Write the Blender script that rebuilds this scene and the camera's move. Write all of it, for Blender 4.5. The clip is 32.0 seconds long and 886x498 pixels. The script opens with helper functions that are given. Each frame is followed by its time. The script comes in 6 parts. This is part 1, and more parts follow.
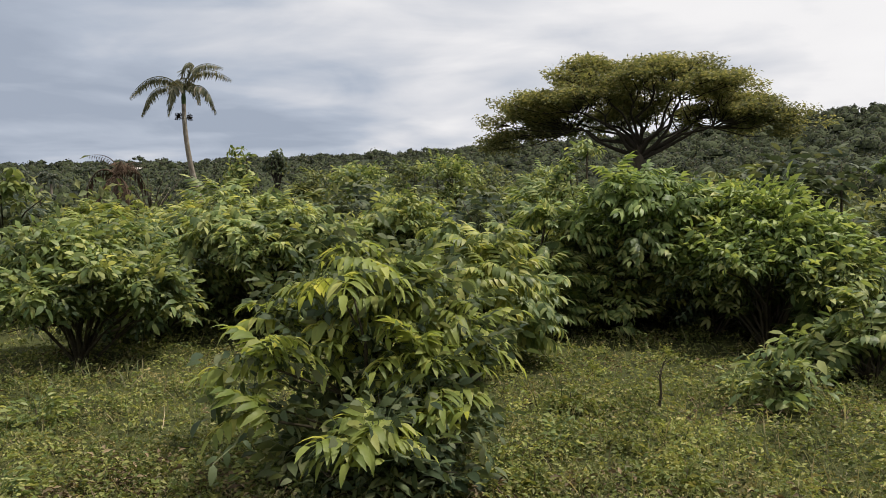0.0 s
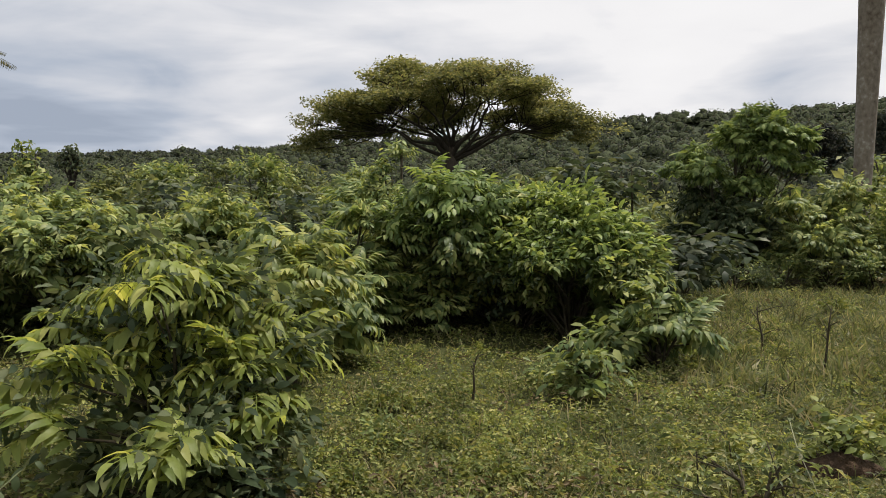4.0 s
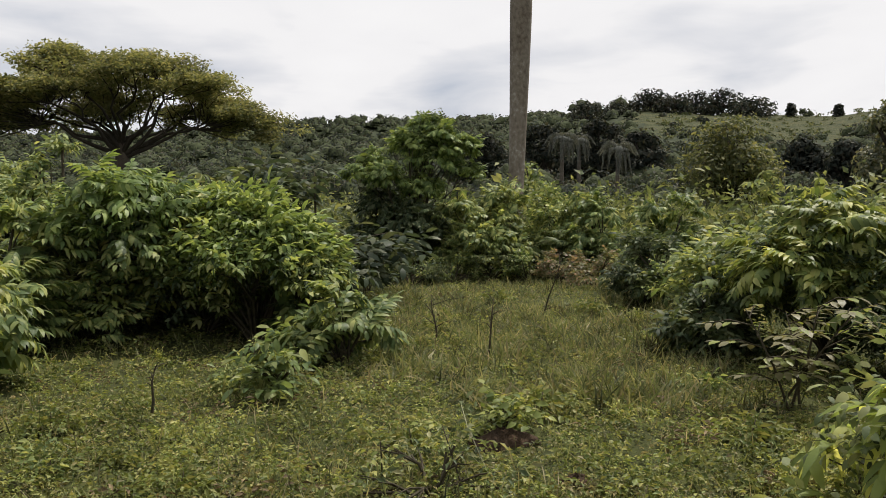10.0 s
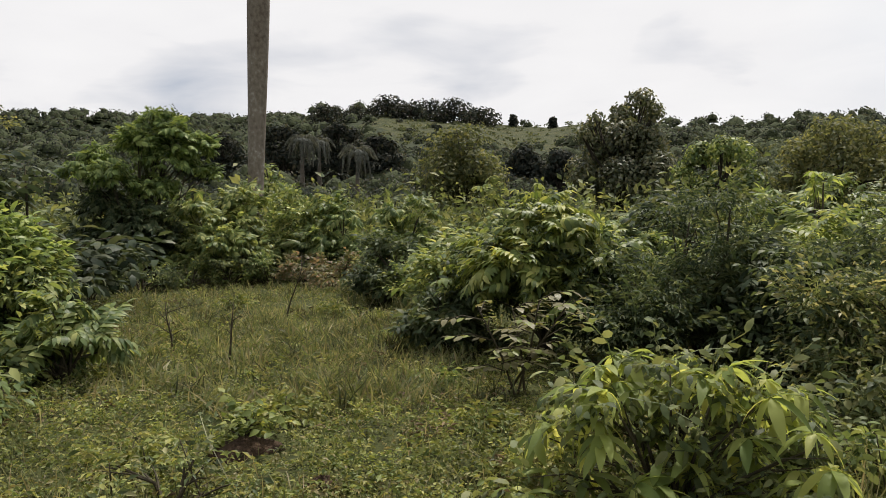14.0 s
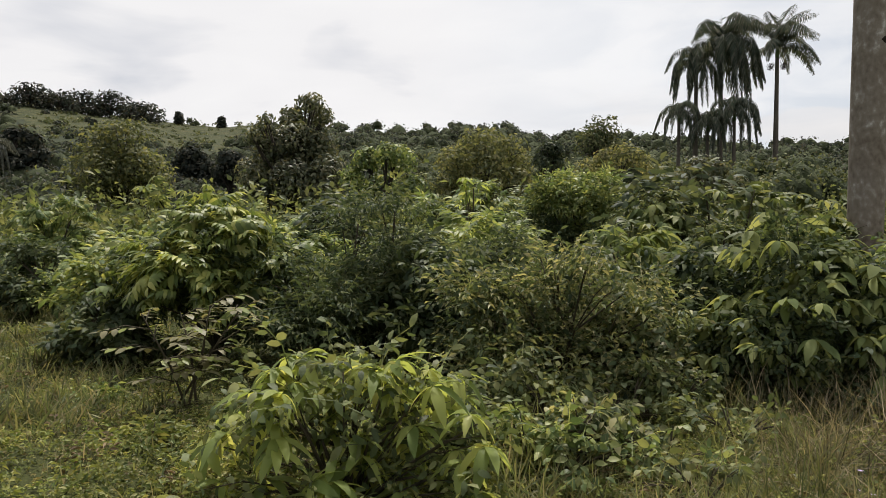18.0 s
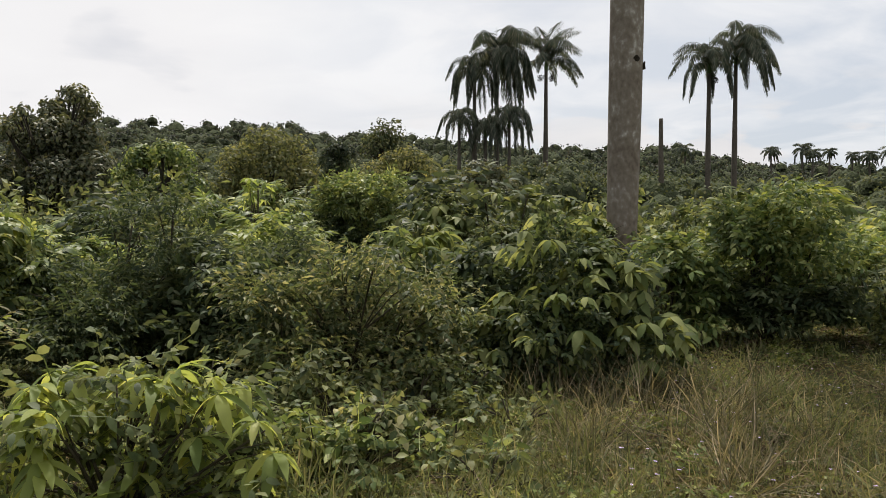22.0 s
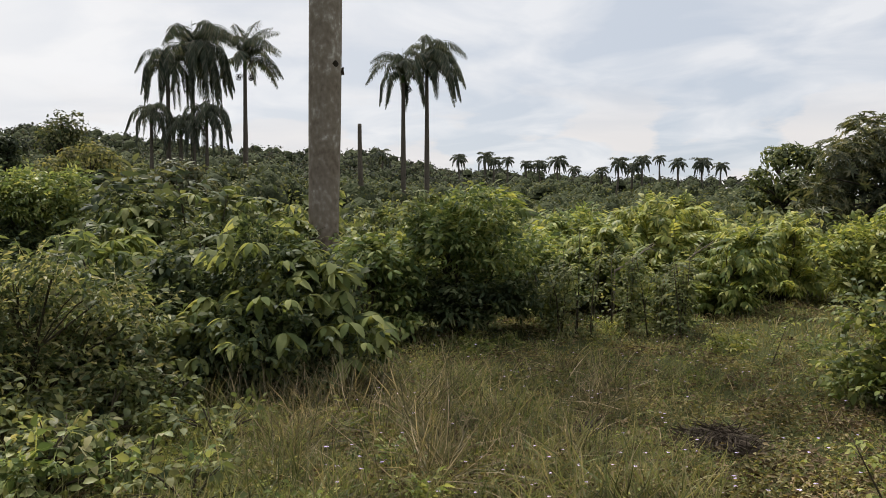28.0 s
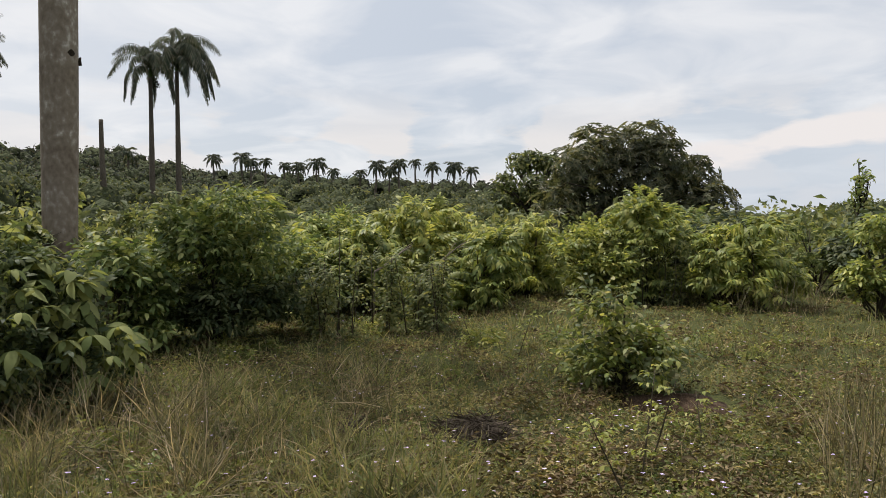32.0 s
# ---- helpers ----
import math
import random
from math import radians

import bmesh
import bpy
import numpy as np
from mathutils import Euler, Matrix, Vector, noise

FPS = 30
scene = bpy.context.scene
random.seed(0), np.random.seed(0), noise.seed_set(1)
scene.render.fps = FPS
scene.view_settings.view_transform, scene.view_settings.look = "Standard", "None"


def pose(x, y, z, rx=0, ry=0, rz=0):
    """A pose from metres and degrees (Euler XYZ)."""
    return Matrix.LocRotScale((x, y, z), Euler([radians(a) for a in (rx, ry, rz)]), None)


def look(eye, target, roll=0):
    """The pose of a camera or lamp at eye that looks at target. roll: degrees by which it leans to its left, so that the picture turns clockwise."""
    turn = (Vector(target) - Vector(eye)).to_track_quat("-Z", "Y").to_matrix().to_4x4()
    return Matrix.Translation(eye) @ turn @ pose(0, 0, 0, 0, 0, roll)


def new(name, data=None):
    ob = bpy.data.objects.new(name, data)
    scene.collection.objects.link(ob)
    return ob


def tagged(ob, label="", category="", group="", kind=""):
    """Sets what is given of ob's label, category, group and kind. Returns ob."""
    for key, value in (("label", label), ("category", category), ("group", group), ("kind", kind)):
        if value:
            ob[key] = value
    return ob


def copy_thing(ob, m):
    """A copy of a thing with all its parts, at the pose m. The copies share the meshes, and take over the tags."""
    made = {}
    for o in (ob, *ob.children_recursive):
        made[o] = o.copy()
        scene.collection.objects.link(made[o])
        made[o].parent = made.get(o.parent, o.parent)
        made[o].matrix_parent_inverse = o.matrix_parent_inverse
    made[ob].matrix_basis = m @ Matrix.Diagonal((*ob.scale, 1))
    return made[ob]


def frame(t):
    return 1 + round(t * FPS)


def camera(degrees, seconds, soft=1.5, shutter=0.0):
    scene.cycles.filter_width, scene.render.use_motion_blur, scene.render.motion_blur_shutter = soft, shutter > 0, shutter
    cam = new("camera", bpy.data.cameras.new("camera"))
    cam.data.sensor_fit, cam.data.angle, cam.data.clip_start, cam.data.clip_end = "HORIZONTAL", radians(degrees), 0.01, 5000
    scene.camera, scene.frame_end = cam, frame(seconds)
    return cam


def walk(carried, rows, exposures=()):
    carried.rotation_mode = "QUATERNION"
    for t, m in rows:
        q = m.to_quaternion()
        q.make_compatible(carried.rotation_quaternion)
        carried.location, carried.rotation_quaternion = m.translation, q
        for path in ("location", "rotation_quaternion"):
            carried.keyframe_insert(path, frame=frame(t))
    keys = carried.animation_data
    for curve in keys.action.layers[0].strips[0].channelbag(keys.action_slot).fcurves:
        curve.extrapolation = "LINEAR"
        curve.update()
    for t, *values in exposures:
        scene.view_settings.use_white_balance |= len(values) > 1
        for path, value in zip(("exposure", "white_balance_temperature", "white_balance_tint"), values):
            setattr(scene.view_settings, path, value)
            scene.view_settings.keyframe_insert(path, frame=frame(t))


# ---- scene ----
EYE = 1.65  # height of the camera over the clearing


def view(yaw, pitch, roll):
    """The camera where it stands: yaw clockwise from +y, pitch up, roll."""
    return pose(0, 0, EYE, 0, 0, -yaw) @ pose(0, 0, 0, 90 + pitch) @ pose(0, 0, 0, 0, 0, roll)


TURN = [
    (0, -60.00, -2.87, -0.07), (0.5, -58.30, -2.89, -0.03), (1, -56.81, -2.87, -0.10), (1.5, -55.19, -2.87, -0.04), (2, -53.74, -2.85, -0.05),
    (2.5, -51.68, -2.87, -0.02), (3, -49.88, -2.88, -0.03), (3.5, -48.50, -2.88, -0.02), (5.5, -40.27, -2.83, -0.06), (6, -38.52, -2.85, -0.05),
    (6.5, -36.59, -2.87, -0.04), (7, -34.57, -2.80, -0.03), (7.5, -32.96, -2.78, -0.09), (8, -31.59, -2.79, -0.07), (8.5, -29.59, -2.78, -0.07),
    (9, -27.64, -2.79, -0.04), (9.5, -26.04, -2.78, -0.05), (10, -24.11, -2.82, -0.00), (10.5, -21.98, -2.77, -0.02), (11, -19.85, -2.78, -0.04),
    (11.5, -17.63, -2.78, -0.02), (12, -15.23, -2.78, -0.02), (12.5, -13.41, -2.74, -0.09), (13, -11.10, -2.74, 0.00), (13.5, -8.15, -2.74, 0.08),
    (14, -5.54, -2.64, 0.06), (14.5, -2.89, -2.55, 0.05), (16.5, 8.54, -2.57, 0.08), (17, 11.10, -2.53, 0.09), (17.5, 14.39, -2.51, 0.10),
    (18, 17.89, -2.45, 0.10), (18.5, 21.52, -2.38, 0.06), (19, 22.74, -2.39, 0.06), (19.5, 23.80, -2.33, 0.04), (20, 26.00, -2.36, 0.05),
    (20.5, 27.75, -2.34, 0.05), (21, 29.75, -2.35, 0.05), (21.5, 31.25, -2.35, 0.01), (22, 33.24, -2.33, 0.04), (22.5, 35.08, -2.31, -0.01),
    (23, 36.33, -2.28, -0.00), (23.5, 38.05, -2.28, 0.05), (24, 40.37, -2.27, 0.12), (24.5, 42.31, -2.24, 0.21), (25, 44.12, -2.24, 0.14),
    (25.5, 45.87, -2.22, 0.10), (27.5, 52.65, -2.19, 0.08), (28, 54.56, -2.17, -0.02), (28.5, 56.77, -2.16, 0.00), (29, 59.78, -2.13, -0.07),
    (29.5, 61.58, -2.13, -0.12), (30, 63.42, -2.12, -0.12), (30.5, 65.55, -2.11, -0.19), (31, 67.42, -2.10, -0.29), (31.5, 69.05, -2.10, -0.26),
    (32, 71.81, -2.07, -0.37),
]
cam = camera(58.54, 32.0, soft=0.6)
walk(cam, [(t, view(a, p, r)) for t, a, p, r in TURN])

# ---- world and light ----
SUN_BEARING, SUN_HEIGHT = 22.0, 62.0


def nodes_of(owner):
    owner.use_nodes = True
    owner.node_tree.nodes.clear()
    return owner.node_tree.nodes, owner.node_tree.links


def ramp(nodes, stops):
    n = nodes.new("ShaderNodeValToRGB")
    while len(n.color_ramp.elements) < len(stops):
        n.color_ramp.elements.new(0.5)
    for el, (at, c) in zip(n.color_ramp.elements, stops):
        el.position = at
        el.color = (*c, 1) if len(c) == 3 else c
    return n


def make_world():
    w = bpy.data.worlds.new("sky")
    scene.world = w
    N, L = nodes_of(w)
    sky = N.new("ShaderNodeTexSky")
    sky.sky_type, sky.sun_disc = "NISHITA", False
    sky.sun_elevation, sky.sun_rotation = radians(SUN_HEIGHT), radians(SUN_BEARING)
    tc = N.new("ShaderNodeTexCoord")
    sep = N.new("ShaderNodeSeparateXYZ")
    L.new(tc.outputs["Generated"], sep.inputs[0])
    # cloud layer seen in perspective: x and y over height
    up = N.new("ShaderNodeMath"); up.operation = "ADD"; up.inputs[1].default_value = 0.16
    L.new(sep.outputs[2], up.inputs[0])
    mx = N.new("ShaderNodeMath"); mx.operation = "MAXIMUM"; mx.inputs[1].default_value = 0.05
    L.new(up.outputs[0], mx.inputs[0])
    div = N.new("ShaderNodeVectorMath"); div.operation = "DIVIDE"
    comb = N.new("ShaderNodeCombineXYZ")
    for i in range(3):
        L.new(mx.outputs[0], comb.inputs[i])
    L.new(tc.outputs["Generated"], div.inputs[0]); L.new(comb.outputs[0], div.inputs[1])

    def noise_node(scale, detail, rough, seed, dist=0.0):
        mp = N.new("ShaderNodeMapping"); mp.inputs["Location"].default_value = (seed, seed * 0.7, 0)
        L.new(div.outputs[0], mp.inputs[0])
        n = N.new("ShaderNodeTexNoise")
        n.inputs["Scale"].default_value, n.inputs["Detail"].default_value = scale, detail
        n.inputs["Roughness"].default_value, n.inputs["Distortion"].default_value = rough, dist
        L.new(mp.outputs[0], n.inputs["Vector"])
        return n

    big = noise_node(0.6, 4, 0.5, 3.1, 0.6)
    fine = noise_node(1.9, 7, 0.5, 8.3, 0.5)

    def math_node(op, x, y, z=None):
        n = N.new("ShaderNodeMath"); n.operation = op
        for i, v in enumerate((x, y, z)):
            if v is None:
                continue
            if isinstance(v, (int, float)):
                n.inputs[i].default_value = v
            else:
                L.new(v, n.inputs[i])
        return n.outputs[0]

    def toward(bearing, lo, hi, dip=0.0):
        n = N.new("ShaderNodeVectorMath"); n.operation = "DOT_PRODUCT"
        n.inputs[1].default_value = (math.sin(radians(bearing)), math.cos(radians(bearing)), dip)
        L.new(tc.outputs["Generated"], n.inputs[0])
        r = N.new("ShaderNodeMapRange"); r.inputs[1].default_value, r.inputs[2].default_value = lo, hi
        L.new(n.outputs["Value"], r.inputs[0])
        return r.outputs[0]

    # heavy rain cloud in the west, thin high cloud in the east
    west, east = toward(-100, 0.05, 1.0, -0.5), toward(78, 0.45, 1.0)
    tone = math_node("MULTIPLY_ADD", big.outputs["Fac"], 1.5, -0.72)
    tone = math_node("MULTIPLY_ADD", fine.outputs["Fac"], 0.55, tone)
    tone = math_node("MULTIPLY_ADD", west, 0.72, tone)
    tone = math_node("MULTIPLY_ADD", east, -0.12, tone)
    sp = N.new("ShaderNodeMapping"); sp.inputs["Scale"].default_value = (1.1, 1.1, 8.0)
    L.new(tc.outputs["Generated"], sp.inputs[0])
    streak = N.new("ShaderNodeTexNoise"); streak.inputs["Scale"].default_value = 2.0; streak.inputs["Detail"].default_value = 6
    streak.inputs["Distortion"].default_value = 0.4
    L.new(sp.outputs[0], streak.inputs["Vector"])
    swing = math_node("MULTIPLY", math_node("SUBTRACT", streak.outputs["Fac"], 0.5), math_node("MULTIPLY_ADD", west, 0.55, 0.3))
    tone = math_node("ADD", tone, swing)
    cloud = ramp(N, [(0.0, (9.4, 9.3, 9.3)), (0.45, (8.6, 8.5, 8.6)), (0.62, (6.9, 7.0, 7.4)), (0.85, (4.4, 4.9, 5.8)), (1.0, (3.5, 4.0, 4.9))])
    L.new(tone, cloud.inputs[0])
    gap = ramp(N, [(0.38, (0, 0, 0)), (0.60, (1, 1, 1))])
    L.new(fine.outputs["Fac"], gap.inputs[0])
    opening = math_node("MULTIPLY", east, gap.outputs[0])
    opening = math_node("MULTIPLY_ADD", opening, 0.55, math_node("MULTIPLY", east, 0.40))
    thin = N.new("ShaderNodeMix"); thin.data_type = "RGBA"; thin.inputs[0].default_value = 0.82
    L.new(sky.outputs[0], thin.inputs[6]); thin.inputs[7].default_value = (5.7, 6.2, 7.0, 1)
    mix = N.new("ShaderNodeMix"); mix.data_type = "RGBA"
    L.new(opening, mix.inputs[0]); L.new(cloud.outputs[0], mix.inputs[6]); L.new(thin.outputs[2], mix.inputs[7])
    # low heaped cloud along the eastern horizon
    hp = N.new("ShaderNodeMapping"); hp.inputs["Scale"].default_value = (5, 5, 16)
    L.new(tc.outputs["Generated"], hp.inputs[0])
    heap = N.new("ShaderNodeTexNoise"); heap.inputs["Scale"].default_value = 1.3; heap.inputs["Detail"].default_value = 6
    L.new(hp.outputs[0], heap.inputs["Vector"])
    low = ramp(N, [(0.0, (1, 1, 1)), (0.10, (1, 1, 1)), (0.17, (0, 0, 0))])
    L.new(sep.outputs[2], low.inputs[0])
    hr = ramp(N, [(0.50, (0, 0, 0)), (0.56, (1, 1, 1))])
    L.new(heap.outputs["Fac"], hr.inputs[0])
    heaped = math_node("MULTIPLY", math_node("MULTIPLY", low.outputs[0], hr.outputs[0]), math_node("MULTIPLY", east, 0.9))
    mix2 = N.new("ShaderNodeMix"); mix2.data_type = "RGBA"
    L.new(heaped, mix2.inputs[0]); L.new(mix.outputs[2], mix2.inputs[6]); mix2.inputs[7].default_value = (8.0, 7.7, 7.6, 1)
    along = N.new("ShaderNodeVectorMath"); along.operation = "DOT_PRODUCT"
    along.inputs[1].default_value = (math.cos(radians(97)), -math.sin(radians(97)), 0)
    L.new(tc.outputs["Generated"], along.inputs[0])
    off = math_node("SUBTRACT", sep.outputs[2], math_node("MULTIPLY_ADD", along.outputs["Value"], 0.09, 0.094))
    body = math_node("MULTIPLY_ADD", heap.outputs["Fac"], 0.075, -0.018)
    bank = math_node("MULTIPLY", math_node("SUBTRACT", body, math_node("ABSOLUTE", off, 0)), 110.0)
    bank = math_node("MINIMUM", math_node("MAXIMUM", bank, 0.0), 1.0)
    where = ramp(N, [(0.38, (0, 0, 0)), (0.44, (1, 1, 1))])
    L.new(math_node("MULTIPLY_ADD", along.outputs["Value"], 0.5, 0.5), where.inputs[0])
    place_ = math_node("MULTIPLY", where.outputs[0], toward(97, 0.2, 0.6))
    under = math_node("MULTIPLY", math_node("LESS_THAN", off, 0.0), math_node("MULTIPLY", place_, 0.65))
    mix3 = N.new("ShaderNodeMix"); mix3.data_type = "RGBA"
    L.new(under, mix3.inputs[0]); L.new(mix2.outputs[2], mix3.inputs[6]); mix3.inputs[7].default_value = (5.6, 6.2, 7.0, 1)
    mix4 = N.new("ShaderNodeMix"); mix4.data_type = "RGBA"
    L.new(math_node("MULTIPLY", bank, place_), mix4.inputs[0]); L.new(mix3.outputs[2], mix4.inputs[6]); mix4.inputs[7].default_value = (8.3, 7.9, 7.8, 1)
    mix = mix4
    bg = N.new("ShaderNodeBackground"); bg.inputs[1].default_value = 0.1
    L.new(mix.outputs[2], bg.inputs[0])
    out = N.new("ShaderNodeOutputWorld")
    L.new(bg.outputs[0], out.inputs[0])


make_world()
sun = new("sun", bpy.data.lights.new("sun", "SUN"))
sun.data.energy, sun.data.angle, sun.data.color = 5.0, radians(4.0), (1.0, 0.94, 0.84)
_s = Vector((math.sin(radians(SUN_BEARING)) * math.cos(radians(SUN_HEIGHT)), math.cos(radians(SUN_BEARING)) * math.cos(radians(SUN_HEIGHT)), math.sin(radians(SUN_HEIGHT))))
sun.matrix_world = look(_s * 200, (0, 0, 0))
scene.view_settings.exposure = 0.05


# ---- materials ----
def leaf_material(name, dark, mid, light, trans=0.37, rough=0.42, patch=2.0, gloss=0.2, contrast=1.8):
    """Leaf: every leaf its own tint, slow drift from plant to plant, light shining through."""
    m = bpy.data.materials.new(name)
    N, L = nodes_of(m)
    dark, mid, light = [(r * 1.13, g * 1.06, b * 1.8) for r, g, b in (dark, mid, light)]
    geo = N.new("ShaderNodeNewGeometry")
    tint = ramp(N, [(0.0, dark), (0.55, mid), (1.0, light)])
    L.new(geo.outputs["Random Per Island"], tint.inputs[0])
    tc = N.new("ShaderNodeTexCoord")
    ns = N.new("ShaderNodeTexNoise"); ns.inputs["Scale"].default_value = patch; ns.inputs["Detail"].default_value = 4
    L.new(tc.outputs["Object"], ns.inputs["Vector"])
    info = N.new("ShaderNodeObjectInfo")
    add = N.new("ShaderNodeMath"); add.operation = "MULTIPLY_ADD"; add.inputs[1].default_value = 0.45
    L.new(info.outputs["Random"], add.inputs[0]); L.new(ns.outputs["Fac"], add.inputs[2])
    hsv = N.new("ShaderNodeHueSaturation")
    mr = N.new("ShaderNodeMapRange"); mr.inputs[1].default_value, mr.inputs[2].default_value = 0.3, 1.1
    mr.inputs[3].default_value, mr.inputs[4].default_value = 0.515, 0.486
    L.new(add.outputs[0], mr.inputs[0]); L.new(mr.outputs[0], hsv.inputs["Hue"])
    mid_ = N.new("ShaderNodeMath"); mid_.operation = "MULTIPLY_ADD"
    mid_.inputs[1].default_value, mid_.inputs[2].default_value = contrast, 0.86 - 0.5 * contrast
    L.new(ns.outputs["Fac"], mid_.inputs[0])
    mv = N.new("ShaderNodeMath"); mv.operation = "MULTIPLY_ADD"; mv.inputs[1].default_value = 0.28
    L.new(info.outputs["Random"], mv.inputs[0]); L.new(mid_.outputs[0], mv.inputs[2])
    low_ = N.new("ShaderNodeMath"); low_.operation = "MAXIMUM"; low_.inputs[1].default_value = 0.3
    L.new(mv.outputs[0], low_.inputs[0]); L.new(low_.outputs[0], hsv.inputs["Value"])
    L.new(tint.outputs[0], hsv.inputs["Color"])
    fine = N.new("ShaderNodeTexNoise"); fine.inputs["Scale"].default_value = 60; fine.inputs["Detail"].default_value = 3
    L.new(tc.outputs["Object"], fine.inputs["Vector"])
    bump = N.new("ShaderNodeBump"); bump.inputs["Strength"].default_value = 0.25; bump.inputs["Distance"].default_value = 0.01
    L.new(fine.outputs["Fac"], bump.inputs["Height"])
    p = N.new("ShaderNodeBsdfPrincipled")
    p.inputs["Roughness"].default_value = rough
    p.inputs["Specular IOR Level"].default_value = gloss
    L.new(hsv.outputs[0], p.inputs["Base Color"]); L.new(bump.outputs[0], p.inputs["Normal"])
    t = N.new("ShaderNodeBsdfTranslucent")
    g = N.new("ShaderNodeMix"); g.data_type = "RGBA"; g.blend_type = "MULTIPLY"; g.inputs[0].default_value = 1.0
    L.new(hsv.outputs[0], g.inputs[6]); g.inputs[7].default_value = (1.75, 1.6, 0.95, 1)
    L.new(g.outputs[2], t.inputs[0])
    mx = N.new("ShaderNodeMixShader"); mx.inputs[0].default_value = trans
    L.new(p.outputs[0], mx.inputs[1]); L.new(t.outputs[0], mx.inputs[2])
    out = N.new("ShaderNodeOutputMaterial"); L.new(mx.outputs[0], out.inputs[0])
    return m


def rough_material(name, stops, scale, rough=0.85, bump=0.5, stretch=(1, 1, 1), dist=0.02, fine=8.0):
    """Bark, earth and the like: two scales of noise through a ramp, with relief."""
    m = bpy.data.materials.new(name)
    N, L = nodes_of(m)
    tc = N.new("ShaderNodeTexCoord")
    mp = N.new("ShaderNodeMapping"); mp.inputs["Scale"].default_value = stretch
    L.new(tc.outputs["Object"], mp.inputs[0])
    a = N.new("ShaderNodeTexNoise"); a.inputs["Scale"].default_value = scale; a.inputs["Detail"].default_value = 6
    b = N.new("ShaderNodeTexNoise"); b.inputs["Scale"].default_value = scale * fine; b.inputs["Detail"].default_value = 5
    L.new(mp.outputs[0], a.inputs["Vector"]); L.new(mp.outputs[0], b.inputs["Vector"])
    mixf = N.new("ShaderNodeMath"); mixf.operation = "MULTIPLY_ADD"; mixf.inputs[1].default_value = 0.5
    half = N.new("ShaderNodeMath"); half.operation = "MULTIPLY"; half.inputs[1].default_value = 0.5
    L.new(b.outputs["Fac"], half.inputs[0])
    L.new(a.outputs["Fac"], mixf.inputs[0]); L.new(half.outputs[0], mixf.inputs[2])
    cr = ramp(N, stops)
    L.new(mixf.outputs[0], cr.inputs[0])
    bp = N.new("ShaderNodeBump"); bp.inputs["Strength"].default_value = bump; bp.inputs["Distance"].default_value = dist
    L.new(mixf.outputs[0], bp.inputs["Height"])
    p = N.new("ShaderNodeBsdfPrincipled"); p.inputs["Roughness"].default_value = rough
    p.inputs["Specular IOR Level"].default_value = 0.2
    L.new(cr.outputs[0], p.inputs["Base Color"]); L.new(bp.outputs[0], p.inputs["Normal"])
    out = N.new("ShaderNodeOutputMaterial"); L.new(p.outputs[0], out.inputs[0])
    return m


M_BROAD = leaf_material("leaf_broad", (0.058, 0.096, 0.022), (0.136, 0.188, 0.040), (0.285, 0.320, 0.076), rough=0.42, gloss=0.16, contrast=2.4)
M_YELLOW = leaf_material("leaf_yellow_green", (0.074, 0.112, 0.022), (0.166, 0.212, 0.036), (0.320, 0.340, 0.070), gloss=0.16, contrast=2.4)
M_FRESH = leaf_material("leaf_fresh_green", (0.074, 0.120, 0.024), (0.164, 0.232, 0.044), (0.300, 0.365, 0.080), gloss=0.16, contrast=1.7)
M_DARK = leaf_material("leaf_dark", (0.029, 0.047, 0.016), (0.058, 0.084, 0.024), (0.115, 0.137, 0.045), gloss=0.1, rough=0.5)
M_PALMATE = leaf_material("leaf_palmate", (0.112, 0.164, 0.030), (0.225, 0.290, 0.052), (0.370, 0.410, 0.090), rough=0.48, trans=0.5, gloss=0.16, contrast=0.8)
M_FINE = leaf_material("leaf_fine", (0.056, 0.084, 0.024), (0.125, 0.158, 0.042), (0.270, 0.270, 0.086), gloss=0.14, patch=3.5, contrast=2.4)
M_RUSTY = leaf_material("leaf_rusty", (0.085, 0.10, 0.03), (0.155, 0.16, 0.05), (0.25, 0.17, 0.075))
M_TREE = leaf_material("leaf_tree", (0.032, 0.050, 0.020), (0.062, 0.086, 0.028), (0.115, 0.132, 0.044), trans=0.3, rough=0.5, patch=0.25, gloss=0.14)
M_WHORL = leaf_material("leaf_whorl", (0.050, 0.074, 0.020), (0.100, 0.130, 0.032), (0.190, 0.210, 0.055), trans=0.35, rough=0.55, gloss=0.18, patch=3.0, contrast=2.6)
M_WHORLTOP = leaf_material("leaf_large_whorl", (0.074, 0.107, 0.025), (0.140, 0.183, 0.042), (0.240, 0.268, 0.073), trans=0.42, rough=0.68, gloss=0.07, patch=3.0, contrast=1.6)
M_FEATHER = leaf_material("leaf_feather", (0.102, 0.148, 0.024), (0.204, 0.260, 0.040), (0.345, 0.376, 0.072), trans=0.45, rough=0.45, gloss=0.18)
M_STARS = leaf_material("leaf_star_tree", (0.044, 0.058, 0.022), (0.088, 0.106, 0.034), (0.165, 0.165, 0.060), trans=0.3, rough=0.45, patch=0.3, gloss=0.22)
M_RAIN = leaf_material("leaf_rain_tree", (0.060, 0.077, 0.022), (0.118, 0.138, 0.036), (0.205, 0.208, 0.058), trans=0.42, rough=0.55, patch=0.25, gloss=0.12)
M_OLIVE = leaf_material("leaf_olive_canopy", (0.036, 0.053, 0.016), (0.073, 0.094, 0.026), (0.135, 0.143, 0.042), trans=0.25, rough=0.6, patch=0.3, gloss=0.1, contrast=2.6)
